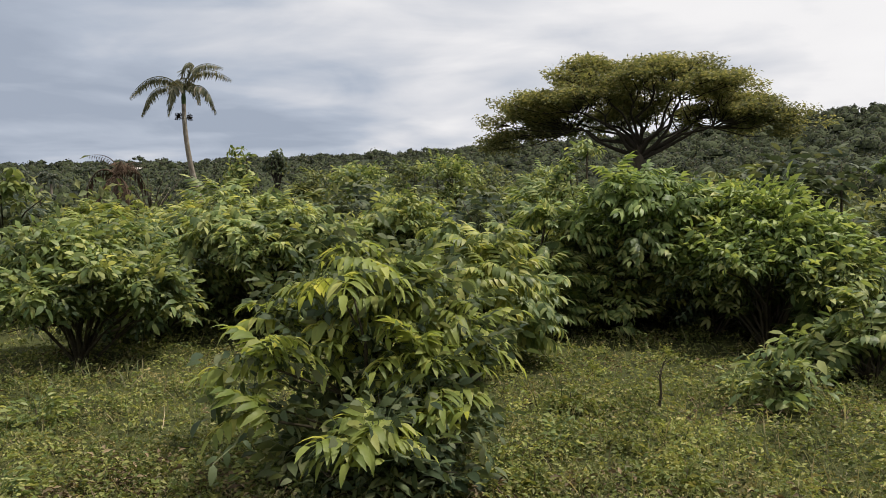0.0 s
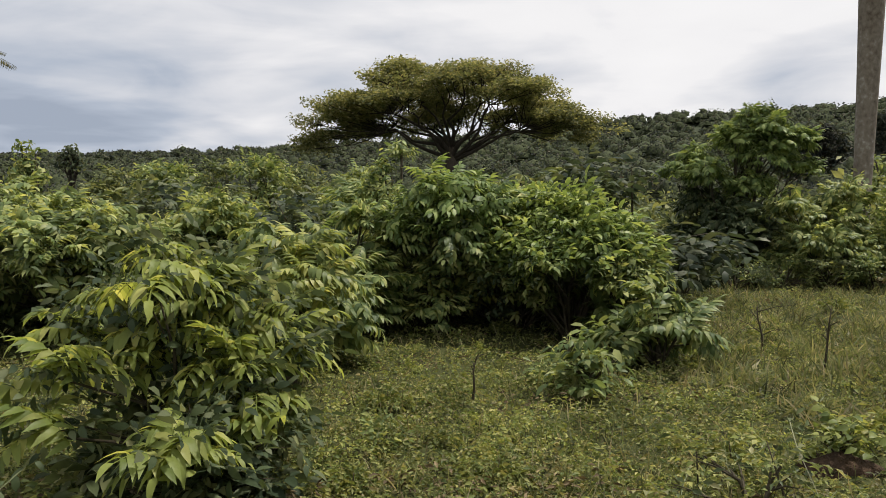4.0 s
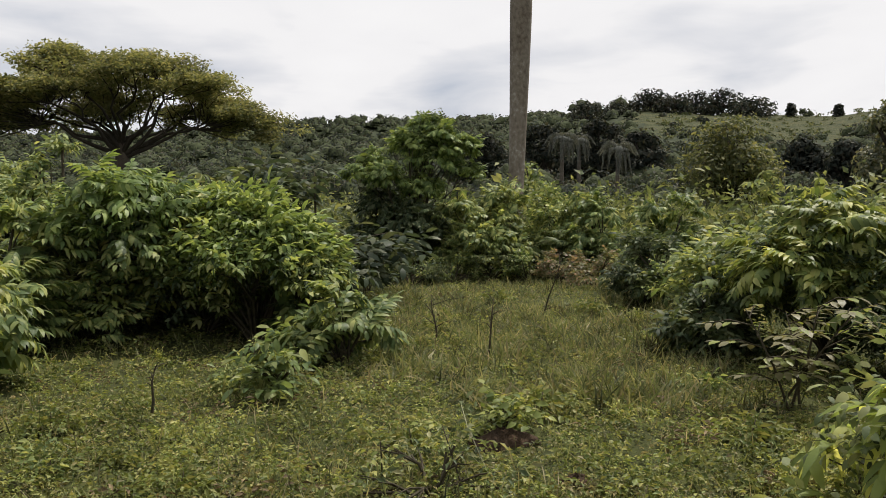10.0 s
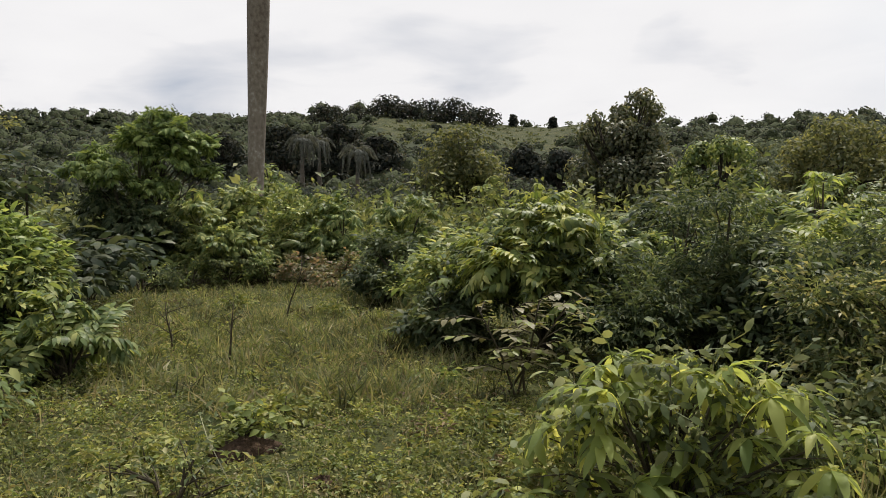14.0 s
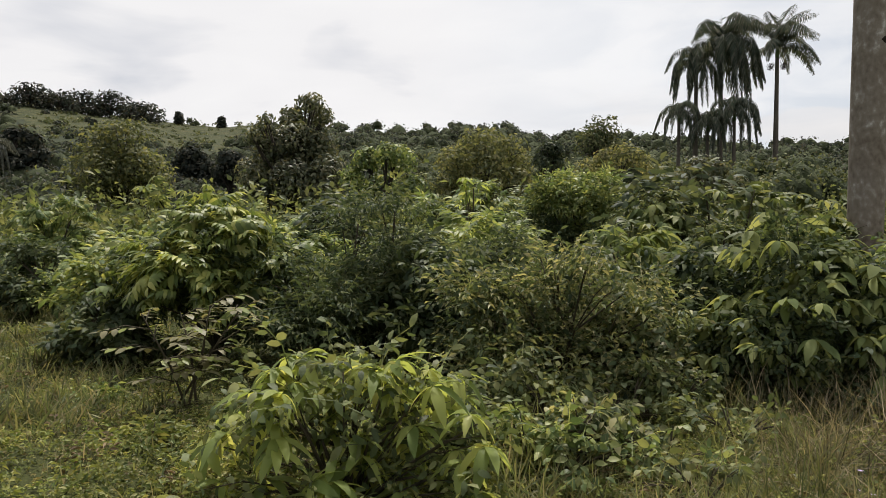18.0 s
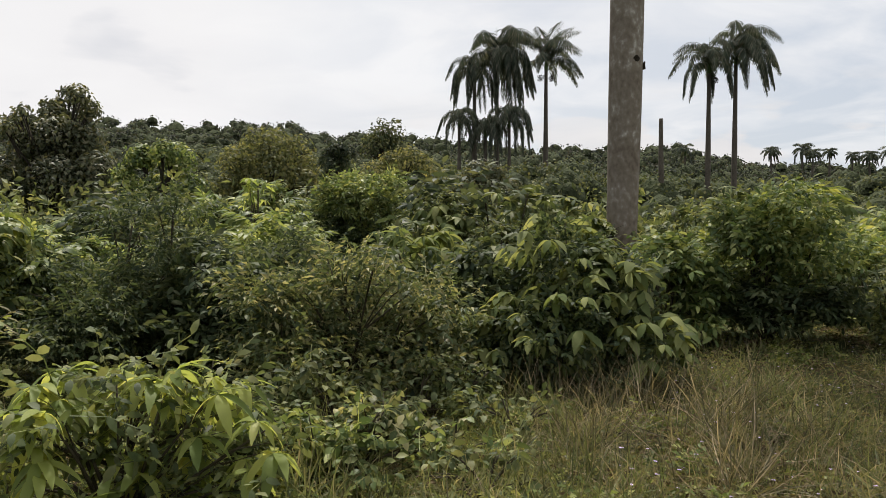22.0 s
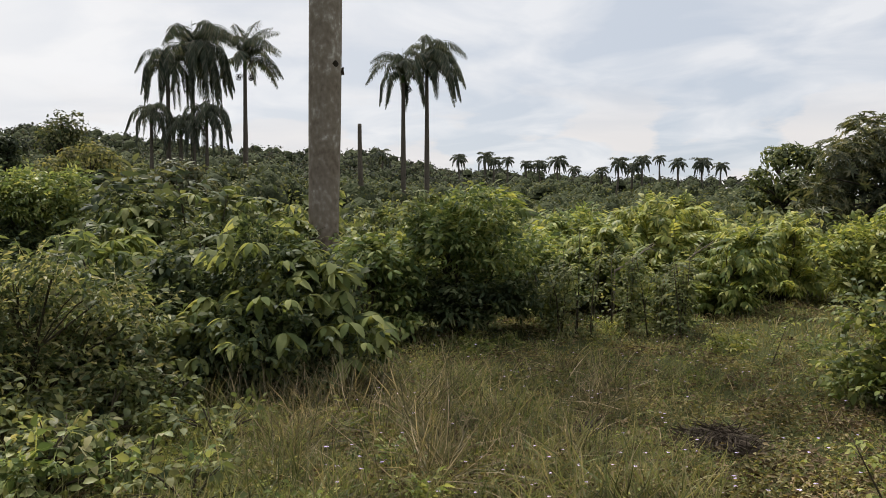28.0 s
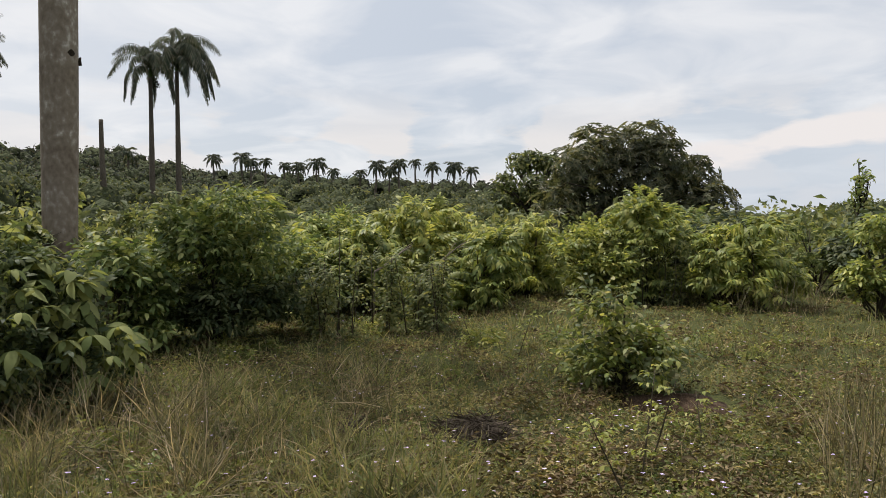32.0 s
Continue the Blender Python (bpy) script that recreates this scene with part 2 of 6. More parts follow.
M_WOODS = leaf_material("leaf_woods", (0.016, 0.023, 0.012), (0.032, 0.041, 0.019), (0.070, 0.070, 0.032), trans=0.2, rough=0.7, patch=0.22, gloss=0.08, contrast=3.2)
M_GRASS = leaf_material("grass_blade", (0.066, 0.088, 0.025), (0.128, 0.150, 0.038), (0.215, 0.198, 0.070), trans=0.38, patch=2.6, gloss=0.12, contrast=3.6)
M_STRAW = leaf_material("grass_straw", (0.052, 0.056, 0.018), (0.132, 0.126, 0.044), (0.31, 0.27, 0.115), trans=0.3, rough=0.6, patch=3.2, gloss=0.15, contrast=3.6)
M_LITTER = leaf_material("dry_litter", (0.058, 0.045, 0.017), (0.125, 0.10, 0.034), (0.21, 0.17, 0.06), trans=0.1, rough=0.7, gloss=0.1)
M_PETAL = leaf_material("petal", (0.5, 0.45, 0.45), (0.65, 0.6, 0.6), (0.75, 0.72, 0.7), trans=0.3, gloss=0.1)
M_COVER = leaf_material("leaf_ground_cover", (0.072, 0.106, 0.021), (0.145, 0.180, 0.030), (0.250, 0.256, 0.058), trans=0.3, patch=1.6, gloss=0.12, contrast=2.6)
M_BROWNISH = leaf_material("leaf_brownish_cover", (0.076, 0.080, 0.022), (0.148, 0.142, 0.034), (0.240, 0.214, 0.062), trans=0.3, patch=1.8, gloss=0.12, contrast=2.6)
M_FROND = leaf_material("palm_frond", (0.036, 0.054, 0.026), (0.074, 0.094, 0.042), (0.150, 0.152, 0.075), trans=0.3, gloss=0.08, rough=0.6)
M_FRONDGREY = leaf_material("palm_frond_grey", (0.046, 0.058, 0.030), (0.090, 0.102, 0.054), (0.160, 0.165, 0.092), trans=0.25, gloss=0.1, rough=0.6)
M_FRONDPALE = leaf_material("palm_frond_yellowed", (0.056, 0.070, 0.027), (0.115, 0.125, 0.048), (0.220, 0.205, 0.098), trans=0.25, gloss=0.08, rough=0.6)
M_DEAD = rough_material("dead_frond", [(0.3, (0.035, 0.022, 0.014)), (0.6, (0.09, 0.058, 0.038)), (0.8, (0.19, 0.135, 0.09))], 6)
M_MATTED = rough_material("matted_grass", [(0.3, (0.022, 0.017, 0.012)), (0.6, (0.06, 0.046, 0.034)), (0.8, (0.13, 0.105, 0.08))], 9)
M_DRYWOOD = rough_material("dry_wood", [(0.3, (0.12, 0.10, 0.075)), (0.6, (0.22, 0.19, 0.15)), (0.8, (0.32, 0.29, 0.24))], 12, stretch=(1, 1, 0.4))
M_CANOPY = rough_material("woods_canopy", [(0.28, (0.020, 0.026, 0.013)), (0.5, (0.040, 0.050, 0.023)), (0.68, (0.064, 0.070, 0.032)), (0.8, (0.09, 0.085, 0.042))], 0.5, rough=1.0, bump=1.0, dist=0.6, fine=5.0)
M_STEM = rough_material("stem", [(0.3, (0.026, 0.022, 0.013)), (0.6, (0.06, 0.05, 0.03)), (0.8, (0.11, 0.10, 0.06))], 14)
M_BARK = rough_material("bark", [(0.3, (0.035, 0.028, 0.02)), (0.6, (0.085, 0.07, 0.052)), (0.8, (0.16, 0.14, 0.11))], 5, stretch=(1, 1, 0.25))
M_LIMB = rough_material("dark_limb", [(0.3, (0.018, 0.015, 0.011)), (0.6, (0.045, 0.037, 0.028)), (0.8, (0.085, 0.072, 0.056))], 5, stretch=(1, 1, 0.25))
M_TRUNK = rough_material("palm_trunk", [(0.30, (0.072, 0.055, 0.040)), (0.43, (0.148, 0.122, 0.094)), (0.54, (0.196, 0.168, 0.136)), (0.60, (0.255, 0.230, 0.194)), (0.66, (0.42, 0.40, 0.36))], 1.3, stretch=(1, 1, 0.8), bump=0.35, fine=9.0)
M_TRUNKD = rough_material("palm_trunk_far", [(0.3, (0.04, 0.034, 0.026)), (0.6, (0.11, 0.095, 0.075)), (0.8, (0.22, 0.2, 0.17))], 1.6, stretch=(1, 1, 0.6))
M_SHAFT = rough_material("palm_crownshaft", [(0.3, (0.04, 0.07, 0.02)), (0.7, (0.09, 0.13, 0.04))], 3, rough=0.5, bump=0.15)
M_FRUIT = rough_material("palm_fruit", [(0.3, (0.012, 0.010, 0.007)), (0.7, (0.035, 0.027, 0.018))], 20, rough=1.0)
M_GROUND = rough_material("clearing_ground", [(0.3, (0.022, 0.024, 0.009)), (0.5, (0.045, 0.052, 0.015)), (0.62, (0.075, 0.078, 0.024)), (0.78, (0.10, 0.085, 0.04))], 2.5, rough=1.0, bump=1.0, dist=0.05, fine=14.0)
M_SOIL = rough_material("bare_soil", [(0.3, (0.022, 0.014, 0.009)), (0.7, (0.075, 0.048, 0.03))], 9, rough=0.95, bump=1.0, dist=0.03)
M_FLOOR = rough_material("forest_floor", [(0.3, (0.012, 0.018, 0.006)), (0.6, (0.024, 0.032, 0.010)), (0.8, (0.042, 0.048, 0.016))], 0.3, rough=0.95)
M_HILLGRASS = rough_material("hill_grass", [(0.38, (0.012, 0.018, 0.006)), (0.47, (0.030, 0.038, 0.011)), (0.55, (0.056, 0.058, 0.018)), (0.64, (0.070, 0.060, 0.027))], 0.35, bump=1.0, dist=0.5, rough=0.95)
M_WALLP = rough_material("house_paint", [(0.3, (0.35, 0.33, 0.29)), (0.7, (0.5, 0.48, 0.44))], 1.2)
M_ROOF = rough_material("sheet_roof", [(0.3, (0.25, 0.22, 0.2)), (0.7, (0.4, 0.38, 0.36))], 1.0, rough=0.5)
M_WIRE = rough_material("wire", [(0.3, (0.02, 0.02, 0.02)), (0.7, (0.05, 0.05, 0.05))], 4)


# ---- the lie of the land ----
_B = [-180, -110, -90, -60, -45, -33, -20, -10, -2, 3, 12, 20, 28, 36, 45, 49, 55, 63, 73, 85, 94, 101, 115, 180]
_E = [2.5, 2.6, 3.1, 4.6, 5.7, 6.7, 7.1, 7.35, 6.9, 6.6, 6.6, 6.6, 6.1, 5.55, 4.95, 4.9, 3.6, 3.3, 2.9, 1.4, 0.3, 1.3, 1.6, 2.5]
_D = [700, 800, 900, 800, 600, 500, 350, 280, 280, 280, 270, 260, 250, 240, 235, 230, 225, 220, 210, 200, 200, 130, 140, 700]
_C = [5, 6, 7, 7, 7, 7, 6, 2, 1.5, 2, 3.5, 3.5, 3.5, 3.5, 3.5, 3.5, 3, 3, 3, 3, 3, 3, 3, 4]  # height of the woods on the ridge


def ridge(b):
    d = np.interp(b, _B, _D)
    z = EYE + d * np.tan(np.radians(np.interp(b, _B, _E))) - np.interp(b, _B, _C)
    return d, z


def height(b, d):
    """Ground level at a bearing (degrees clockwise from +y) and a distance."""
    b, d = np.asarray(b, float), np.asarray(d, float)
    D, Z = ridge(b)
    u = np.clip((d - 48) / (D - 48), 0, 1)
    z = Z * u ** 1.25 - np.clip(d - D, 0, None) * 0.012
    wob = 0.03 * np.sin(d * 1.7 + b * 0.21) * np.sin(b * 0.33 + d * 0.6) + 0.02 * np.sin(b * 0.9 - d * 2.3)
    far = np.clip((d - 60) / 200, 0, 1) * np.clip(1 - (d - D) / 50, 0, 1)
    return z + wob * np.clip(d / 4, 0, 1) + far * (1.0 * np.sin(b * 0.45 + d * 0.021) + 0.6 * np.sin(b * 0.8 - d * 0.034))


def at(b, d, lift=0.0):
    return Vector((d * math.sin(radians(b)), d * math.cos(radians(b)), float(height(b, d)) + lift))


# ---- mesh tools ----
def mesh_of(name, V, F, mat, smooth=False):
    """A mesh from arrays of corners and of triangles (or quads), in one go."""
    V, F = np.asarray(V, np.float32), np.asarray(F, np.int32)
    me = bpy.data.meshes.new(name)
    n, k = F.shape
    me.vertices.add(len(V)); me.vertices.foreach_set("co", V.ravel())
    me.loops.add(n * k); me.loops.foreach_set("vertex_index", F.ravel())
    me.polygons.add(n); me.polygons.foreach_set("loop_start", np.arange(0, n * k, k, dtype=np.int32))
    if smooth:
        me.polygons.foreach_set("use_smooth", np.ones(n, bool))
    me.update(calc_edges=True)
    me.materials.append(mat)
    return me


def join(parts):
    """Several (V, F) into one."""
    Vs, Fs, k = [], [], 0
    for V, F in parts:
        Vs.append(V); Fs.append(F + k); k += len(V)
    return np.concatenate(Vs), np.concatenate(Fs)


def strew(tpl, X, roll, loc, size, face=None):
    """Copies of a template whose x axis follows X (unit vectors), turned by roll about it; face: which way their upper side looks."""
    V, F = tpl
    n = len(X)
    up = np.tile(np.array([0.0, 0.0, 1.0]), (n, 1))
    up[np.abs(X[:, 2]) > 0.97] = (1, 0, 0)
    Y = np.cross(up, X); Y /= np.linalg.norm(Y, axis=1)[:, None]
    Z = np.cross(X, Y)
    if face is not None:
        Z = face - X * (face * X).sum(1)[:, None]; Z /= np.linalg.norm(Z, axis=1)[:, None] + 1e-9
        Y = np.cross(Z, X)
    c, s = np.cos(roll)[:, None], np.sin(roll)[:, None]
    Y, Z = Y * c + Z * s, Z * c - Y * s
    size = np.broadcast_to(size, (n,))[:, None, None]
    W = (V[None, :, 0:1] * X[:, None] + V[None, :, 1:2] * Y[:, None] + V[None, :, 2:3] * Z[:, None]) * size + loc[:, None]
    G = F[None] + (np.arange(n) * len(V))[:, None, None]
    return W.reshape(-1, 3), G.reshape(-1, F.shape[1])


def tube(pts, radii, sides=6):
    """A round tapered limb along points, as triangles."""
    pts, radii = np.asarray(pts, float), np.asarray(radii, float)
    d = np.gradient(pts, axis=0); d /= np.linalg.norm(d, axis=1)[:, None] + 1e-9
    ref = np.where(np.abs(d[:, 2:3]) > 0.9, np.array([[1.0, 0, 0]]), np.array([[0, 0, 1.0]]))
    a = np.cross(ref, d); a /= np.linalg.norm(a, axis=1)[:, None] + 1e-9
    b = np.cross(d, a)
    th = np.linspace(0, 2 * np.pi, sides, endpoint=False)
    V = (pts[:, None] + radii[:, None, None] * (np.cos(th)[None, :, None] * a[:, None] + np.sin(th)[None, :, None] * b[:, None])).reshape(-1, 3)
    F = []
    for i in range(len(pts) - 1):
        for j in range(sides):
            p, q = i * sides + j, i * sides + (j + 1) % sides
            F += [(p, q, q + sides), (p, q + sides, p + sides)]
    k = (len(pts) - 1) * sides
    F += [(k, k + j, k + j + 1) for j in range(1, sides - 1)]
    return V, np.array(F)


def unit(v):
    return v / (np.linalg.norm(v, axis=-1, keepdims=True) + 1e-9)


# ---- leaves ----
def blade(length, width, droop=0.25, fold=0.25, seg=2, full=0.85):
    """One leaf along x, folded on its midrib and drooping to its tip; full: above 1, broadest beyond the middle."""
    st = np.linspace(0, 1, seg + 1)
    w = width / 2 * np.sin(np.pi * np.clip(st, 0, 1) ** full) ** 0.75
    cz = -droop * length * st ** 2
    cx = length * (st - 0.12 * droop * st ** 2)
    V, F = [(0, 0, 0)], []
    for i in range(1, seg):
        V += [(cx[i], -w[i], cz[i] + fold * w[i]), (cx[i], 0, cz[i]), (cx[i], w[i], cz[i] + fold * w[i])]
    V.append((cx[-1], 0, cz[-1]))
    F += [(0, 1, 2), (0, 2, 3)]
    for i in range(seg - 2):
        k = 1 + 3 * i
        F += [(k, k + 3, k + 4), (k, k + 4, k + 1), (k + 1, k + 4, k + 5), (k + 1, k + 5, k + 2)]
    k, e = 1 + 3 * (seg - 2), len(V) - 1
    F += [(k, e, k + 1), (k + 1, e, k + 2)]
    return np.array(V, float), np.array(F)


def flake(length, width, droop=0.2):
    """A cheap leaf of two triangles."""
    return np.array([(0, 0, 0), (length * 0.5, -width / 2, 0.03 * length), (length, 0, -droop * length), (length * 0.5, width / 2, 0.03 * length)]), np.array([(0, 1, 2), (0, 2, 3)])


def oval(length, width, droop=0.2):
    """A rounder leaf of four triangles."""
    w = width / 2
    V = [(0, 0, 0), (0.28 * length, -0.85 * w, 0.02 * length), (0.68 * length, -0.85 * w, -0.3 * droop * length), (length, 0, -droop * length), (0.68 * length, 0.85 * w, -0.3 * droop * length), (0.28 * length, 0.85 * w, 0.02 * length)]
    return np.array(V), np.array([(0, 1, 5), (1, 2, 5), (2, 4, 5), (2, 3, 4)])


def stalk_strip(pts, w):
    pts = np.asarray(pts, float)
    o = np.zeros_like(pts); o[:, 1] = w / 2
    V = np.concatenate([pts - o, pts + o]); n = len(pts)
    F = []
    for i in range(n - 1):
        F += [(i, i + 1, n + i + 1), (i, n + i + 1, n + i)]
    return V, np.array(F)


def pinnate(rng, pairs=7, length=0.42, leaf=0.13, width=0.042, droop=0.35, make=blade):
    """A feather leaf: drooping leaflets in pairs on an arching stalk."""
    s = np.linspace(0, 1, pairs + 2)
    pts = np.stack([length * s * (1 - 0.15 * s), 0 * s, length * (0.12 * s - droop * s ** 2)], 1)
    out = [stalk_strip(pts, 0.006)]
    for i in range(1, pairs + 1):
        for side in (-1, 1):
            a = side * radians(62 - 22 * s[i] + rng.uniform(-6, 6))
            k = (0.75 + 0.5 * math.sin(math.pi * s[i])) * rng.uniform(0.85, 1.1)
            X = unit(np.array([[math.cos(a), math.sin(a), -0.5 + rng.uniform(-0.2, 0.2)]]))
            out.append(strew(make(leaf, width, 0.5), X, np.array([side * 0.25]), pts[i][None], k))
    out.append(strew(make(leaf, width, 0.3), unit(np.array([[1, 0, -0.6]])), np.zeros(1), pts[-1][None], 1.0))
    return join(out)


def feather(rng, pairs=8, length=0.40, leaf=0.112, width=0.043):
    """A long feather leaf that arches over, its leaflets curving down on both sides like a curtain."""
    s = np.linspace(0, 1, pairs + 2)
    pts = np.stack([length * s * (1 - 0.12 * s), 0.03 * length * np.sin(4 * s), length * (0.30 * s - 0.55 * s ** 2)], 1)
    out = [stalk_strip(pts, 0.007)]
    for i in range(1, pairs + 1):
        for side in (-1, 1):
            a = side * radians(66 - 26 * s[i] + rng.uniform(-7, 7))
            k = (0.7 + 0.45 * math.sin(math.pi * s[i])) * rng.uniform(0.85, 1.12)
            X = unit(np.array([[math.cos(a), math.sin(a), rng.uniform(-0.15, 0.2)]]))
            out.append(strew(blade(leaf, width, rng.uniform(0.7, 1.05), 0.3, 4), X, np.array([side * rng.uniform(0.0, 0.3)]), pts[i][None], k))
    out.append(strew(blade(leaf, width, 0.7, 0.3, 4), unit(np.array([[1, 0, -0.35]])), np.zeros(1), pts[-1][None], 0.9))
    return join(out)


def palmate(rng, n=6, leaf=0.2, width=0.075, seg=3, droop=0.75, full=0.85):
    """A whorl of long leaves at a twig's end that arch out and hang like an umbrella."""
    out = [stalk_strip([(-0.12, 0, -0.05), (-0.05, 0, -0.01), (0, 0, 0)], 0.006)]
    for i in range(n):
        a = 2 * math.pi * (i + rng.uniform(-0.25, 0.25)) / n
        X = unit(np.array([[0.12 + 0.95 * math.cos(a), math.sin(a), rng.uniform(-0.35, 0.25)]]))
        out.append(strew(blade(leaf, width, droop * rng.uniform(0.75, 1.2), 0.22, seg, full), X, rng.uniform(-0.25, 0.25, 1), np.zeros((1, 3)), rng.uniform(0.7, 1.12)))
    return join(out)


def spray(rng, n=7, length=0.3, leaf=0.12, width=0.05, make=blade, stalk=True):
    """A twig's end with leaves on both sides."""
    s = np.linspace(0.15, 1, n)
    pts = np.stack([length * s, 0.03 * np.sin(s * 5), -0.12 * length * s ** 2], 1)
    out = [stalk_strip([(0, 0, 0), tuple(pts[n // 2]), tuple(pts[-1])], 0.005)] if stalk else []
    for i in range(n):
        side = -1 if i % 2 else 1
        a = side * radians(rng.uniform(35, 75)) * (1 - 0.6 * (i == n - 1))
        X = unit(np.array([[math.cos(a), math.sin(a), rng.uniform(-0.7, 0.05)]]))
        out.append(strew(make(leaf, width, 0.35), X, rng.uniform(-0.5, 0.5, 1), pts[i][None], rng.uniform(0.7, 1.15)))
    return join(out)


# ---- parts and things ----
def tangent(rng, v, rough):
    """For flakes that lie on a crown: their faces look outward, their points any way along it."""
    face = unit(v + rng.normal(size=v.shape) * rough)
    X = rng.normal(size=v.shape)
    return unit(X - face * (X * face).sum(1)[:, None]), face


def part(name, V, F, mat, parent, label="", smooth=False, kind=""):
    ob = new(name, mesh_of(name, V, F, mat, smooth))
    ob.parent = parent
    return tagged(ob, label, kind=kind)


def thing(name, loc, label, category, group="", turn=0.0):
    ob = new(name)
    ob.empty_display_size = 0.2
    ob.matrix_basis = pose(*loc, 0, 0, turn)
    return tagged(ob, label, category, group)


def lobes(rng, w, h, n, low=0.30, flat=0.42):
    """Centres and radii of the uneven masses that make up a crown: a core and many smaller heads."""
    C, R = [], []
    n = int(n * 1.8)
    for i in range(n):
        a, q = 2.4 * i + rng.uniform(-0.4, 0.4), math.sqrt((i + 0.5) / n)
        r = rng.uniform(0.13, 0.25) * min(w, h * 1.3)
        rad = max(0.0, w / 2 - r) * q
        roof = h * (1 - flat * q ** 2.2) * rng.uniform(0.8, 1.02) - r
        z = rng.uniform(max(low * h, 0.0) + r * 0.3, max(roof, low * h + r * 0.5)) if rng.random() < 0.5 else roof
        if i % 3 == 0 and low < 0.2:
            z, rad = r * rng.uniform(0.5, 0.9), max(0.0, w / 2 - r) * rng.uniform(0.55, 1.0)
        C.append((rad * math.cos(a), rad * math.sin(a), max(z, r * 0.45))); R.append(r)
    C, R = np.array(C), np.array(R)
    # bring the whole to its height and width
    C[:, 2] = (C[:, 2] + R) * (h / (C[:, 2] + R).max()) - R
    C[:, 2] = np.maximum(C[:, 2], R * 0.4)
    reach = (np.hypot(C[:, 0], C[:, 1]) + R).max()
    C[:, :2] *= max(1.0, (w / 2 - R.mean()) / (reach - R.mean()))
    return C, R


def shaped(rng, shape, w, h):
    """Lobes from a plain description: across, up and radius as shares of the width and height."""
    C, R = [], []
    for x, z, r in shape:
        for k in range(2):
            C.append((x * w + rng.normal() * 0.03 * w, rng.normal() * 0.16 * w, z * h + rng.normal() * 0.02 * h)); R.append(r * w * rng.uniform(0.75, 1.05))
    C, R = np.array(C), np.array(R)
    C[:, 2] = np.maximum((C[:, 2] + R) * (h / (C[:, 2] + R).max()) - R, R * 0.3)
    return C, R


def on_lobes(rng, C, R, n, inner=0.25, under=-0.12):
    """Points and outward directions over the lobes, a share of them inside."""
    i = rng.choice(len(R), n, p=R ** 2 / (R ** 2).sum())
    v = unit(rng.normal(size=(n, 3)))
    v[:, 2] = np.where(v[:, 2] < under, -v[:, 2], v[:, 2])
    q = np.where(rng.random(n) < inner, rng.uniform(0.4, 0.9, n), rng.uniform(0.85, 1.12, n))
    p = C[i] + v * (R[i] * q)[:, None]
    p[:, 2] = np.maximum(p[:, 2], 0.06)
    return p, v


def stems(rng, C, R, h, thick, sub=2):
    out = []
    for c, r in zip(C, R):
        mid = np.array([c[0] * 0.35, c[1] * 0.35, c[2] * 0.6]) + rng.normal(size=3) * 0.05 * h
        out.append(tube([(rng.normal() * thick * 2, rng.normal() * thick * 2, -0.05), mid, c], [thick, thick * 0.75, thick * 0.4], 5))
        for _ in range(sub):
            e = c + unit(rng.normal(size=3) + np.array([0, 0, 0.4])) * r * 0.9
            out.append(tube([mid, (mid + e) / 2 + np.array([0, 0, 0.05 * h]), e], [thick * 0.55, thick * 0.4, thick * 0.12], 4))
    return out


def droopy(rng, v, amount):
    return unit(v * np.array([1, 1, 0.6]) + np.array([0, 0, amount]) + rng.normal(size=v.shape) * 0.4)


def round_leaf(a, w, d=0.2):
    return oval(a, w, d)


def kind_of(kind, seed, d):
    """Leaf templates, material and how many to the square metre for a kind of shrub."""
    rng = np.random.default_rng(seed)
    cheap = lambda a, w, d=0.2: flake(a, w, d)
    round_ = lambda a, w, d=0.2: oval(a, w, d)
    fine = d < 7.2
    curved = lambda a, w, d=0.3: blade(a, w, d, 0.22, 3)
    b = curved if fine else round_
    three = lambda f: [f() for _ in range(3)]
    if kind == "feather":
        return three(lambda: feather(rng)), M_FEATHER, 21
    if kind == "pinnate":
        return three(lambda: pinnate(rng, 6, 0.38, 0.125, 0.045, 0.45, b)), M_YELLOW, 25
    if kind == "pinnate_dark":
        return three(lambda: pinnate(rng, 6, 0.36, 0.125, 0.050, 0.45, round_)), M_BROAD, 27
    if kind == "palmate":
        return three(lambda: palmate(rng, 7, 0.19, 0.058, 5 if fine else 3, 0.6)), M_PALMATE, 19
    if kind == "whorl":
        return three(lambda: palmate(rng, 6, 0.165, 0.082, 6, 1.0, 1.4)), M_WHORLTOP, 20
    if kind == "fine":
        return three(lambda: spray(rng, 10, 0.42, 0.072, 0.032, cheap)), M_FINE, 64
    if kind == "coarse":
        return three(lambda: spray(rng, 8, 0.30, 0.11, 0.044, b)), M_DARK, 60
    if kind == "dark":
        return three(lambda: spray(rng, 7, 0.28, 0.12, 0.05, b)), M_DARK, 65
    if kind == "rusty":
        return three(lambda: spray(rng, 8, 0.3, 0.075, 0.045, b)), M_RUSTY, 60
    if kind == "thicket":
        return three(lambda: spray(rng, 6, 0.3, 0.16, 0.068, round_, False)), M_BROAD, 22
    if kind == "thicket_pinnate":
        return three(lambda: pinnate(rng, 5, 0.40, 0.15, 0.05, 0.42, round_)), M_YELLOW, 21
    if kind == "thicket_whorl":
        return three(lambda: palmate(rng, 7, 0.14, 0.054, 3, 0.7)), M_PALMATE, 17
    return three(lambda: spray(rng, 7, 0.3, 0.13, 0.055, b)), M_BROAD, 46


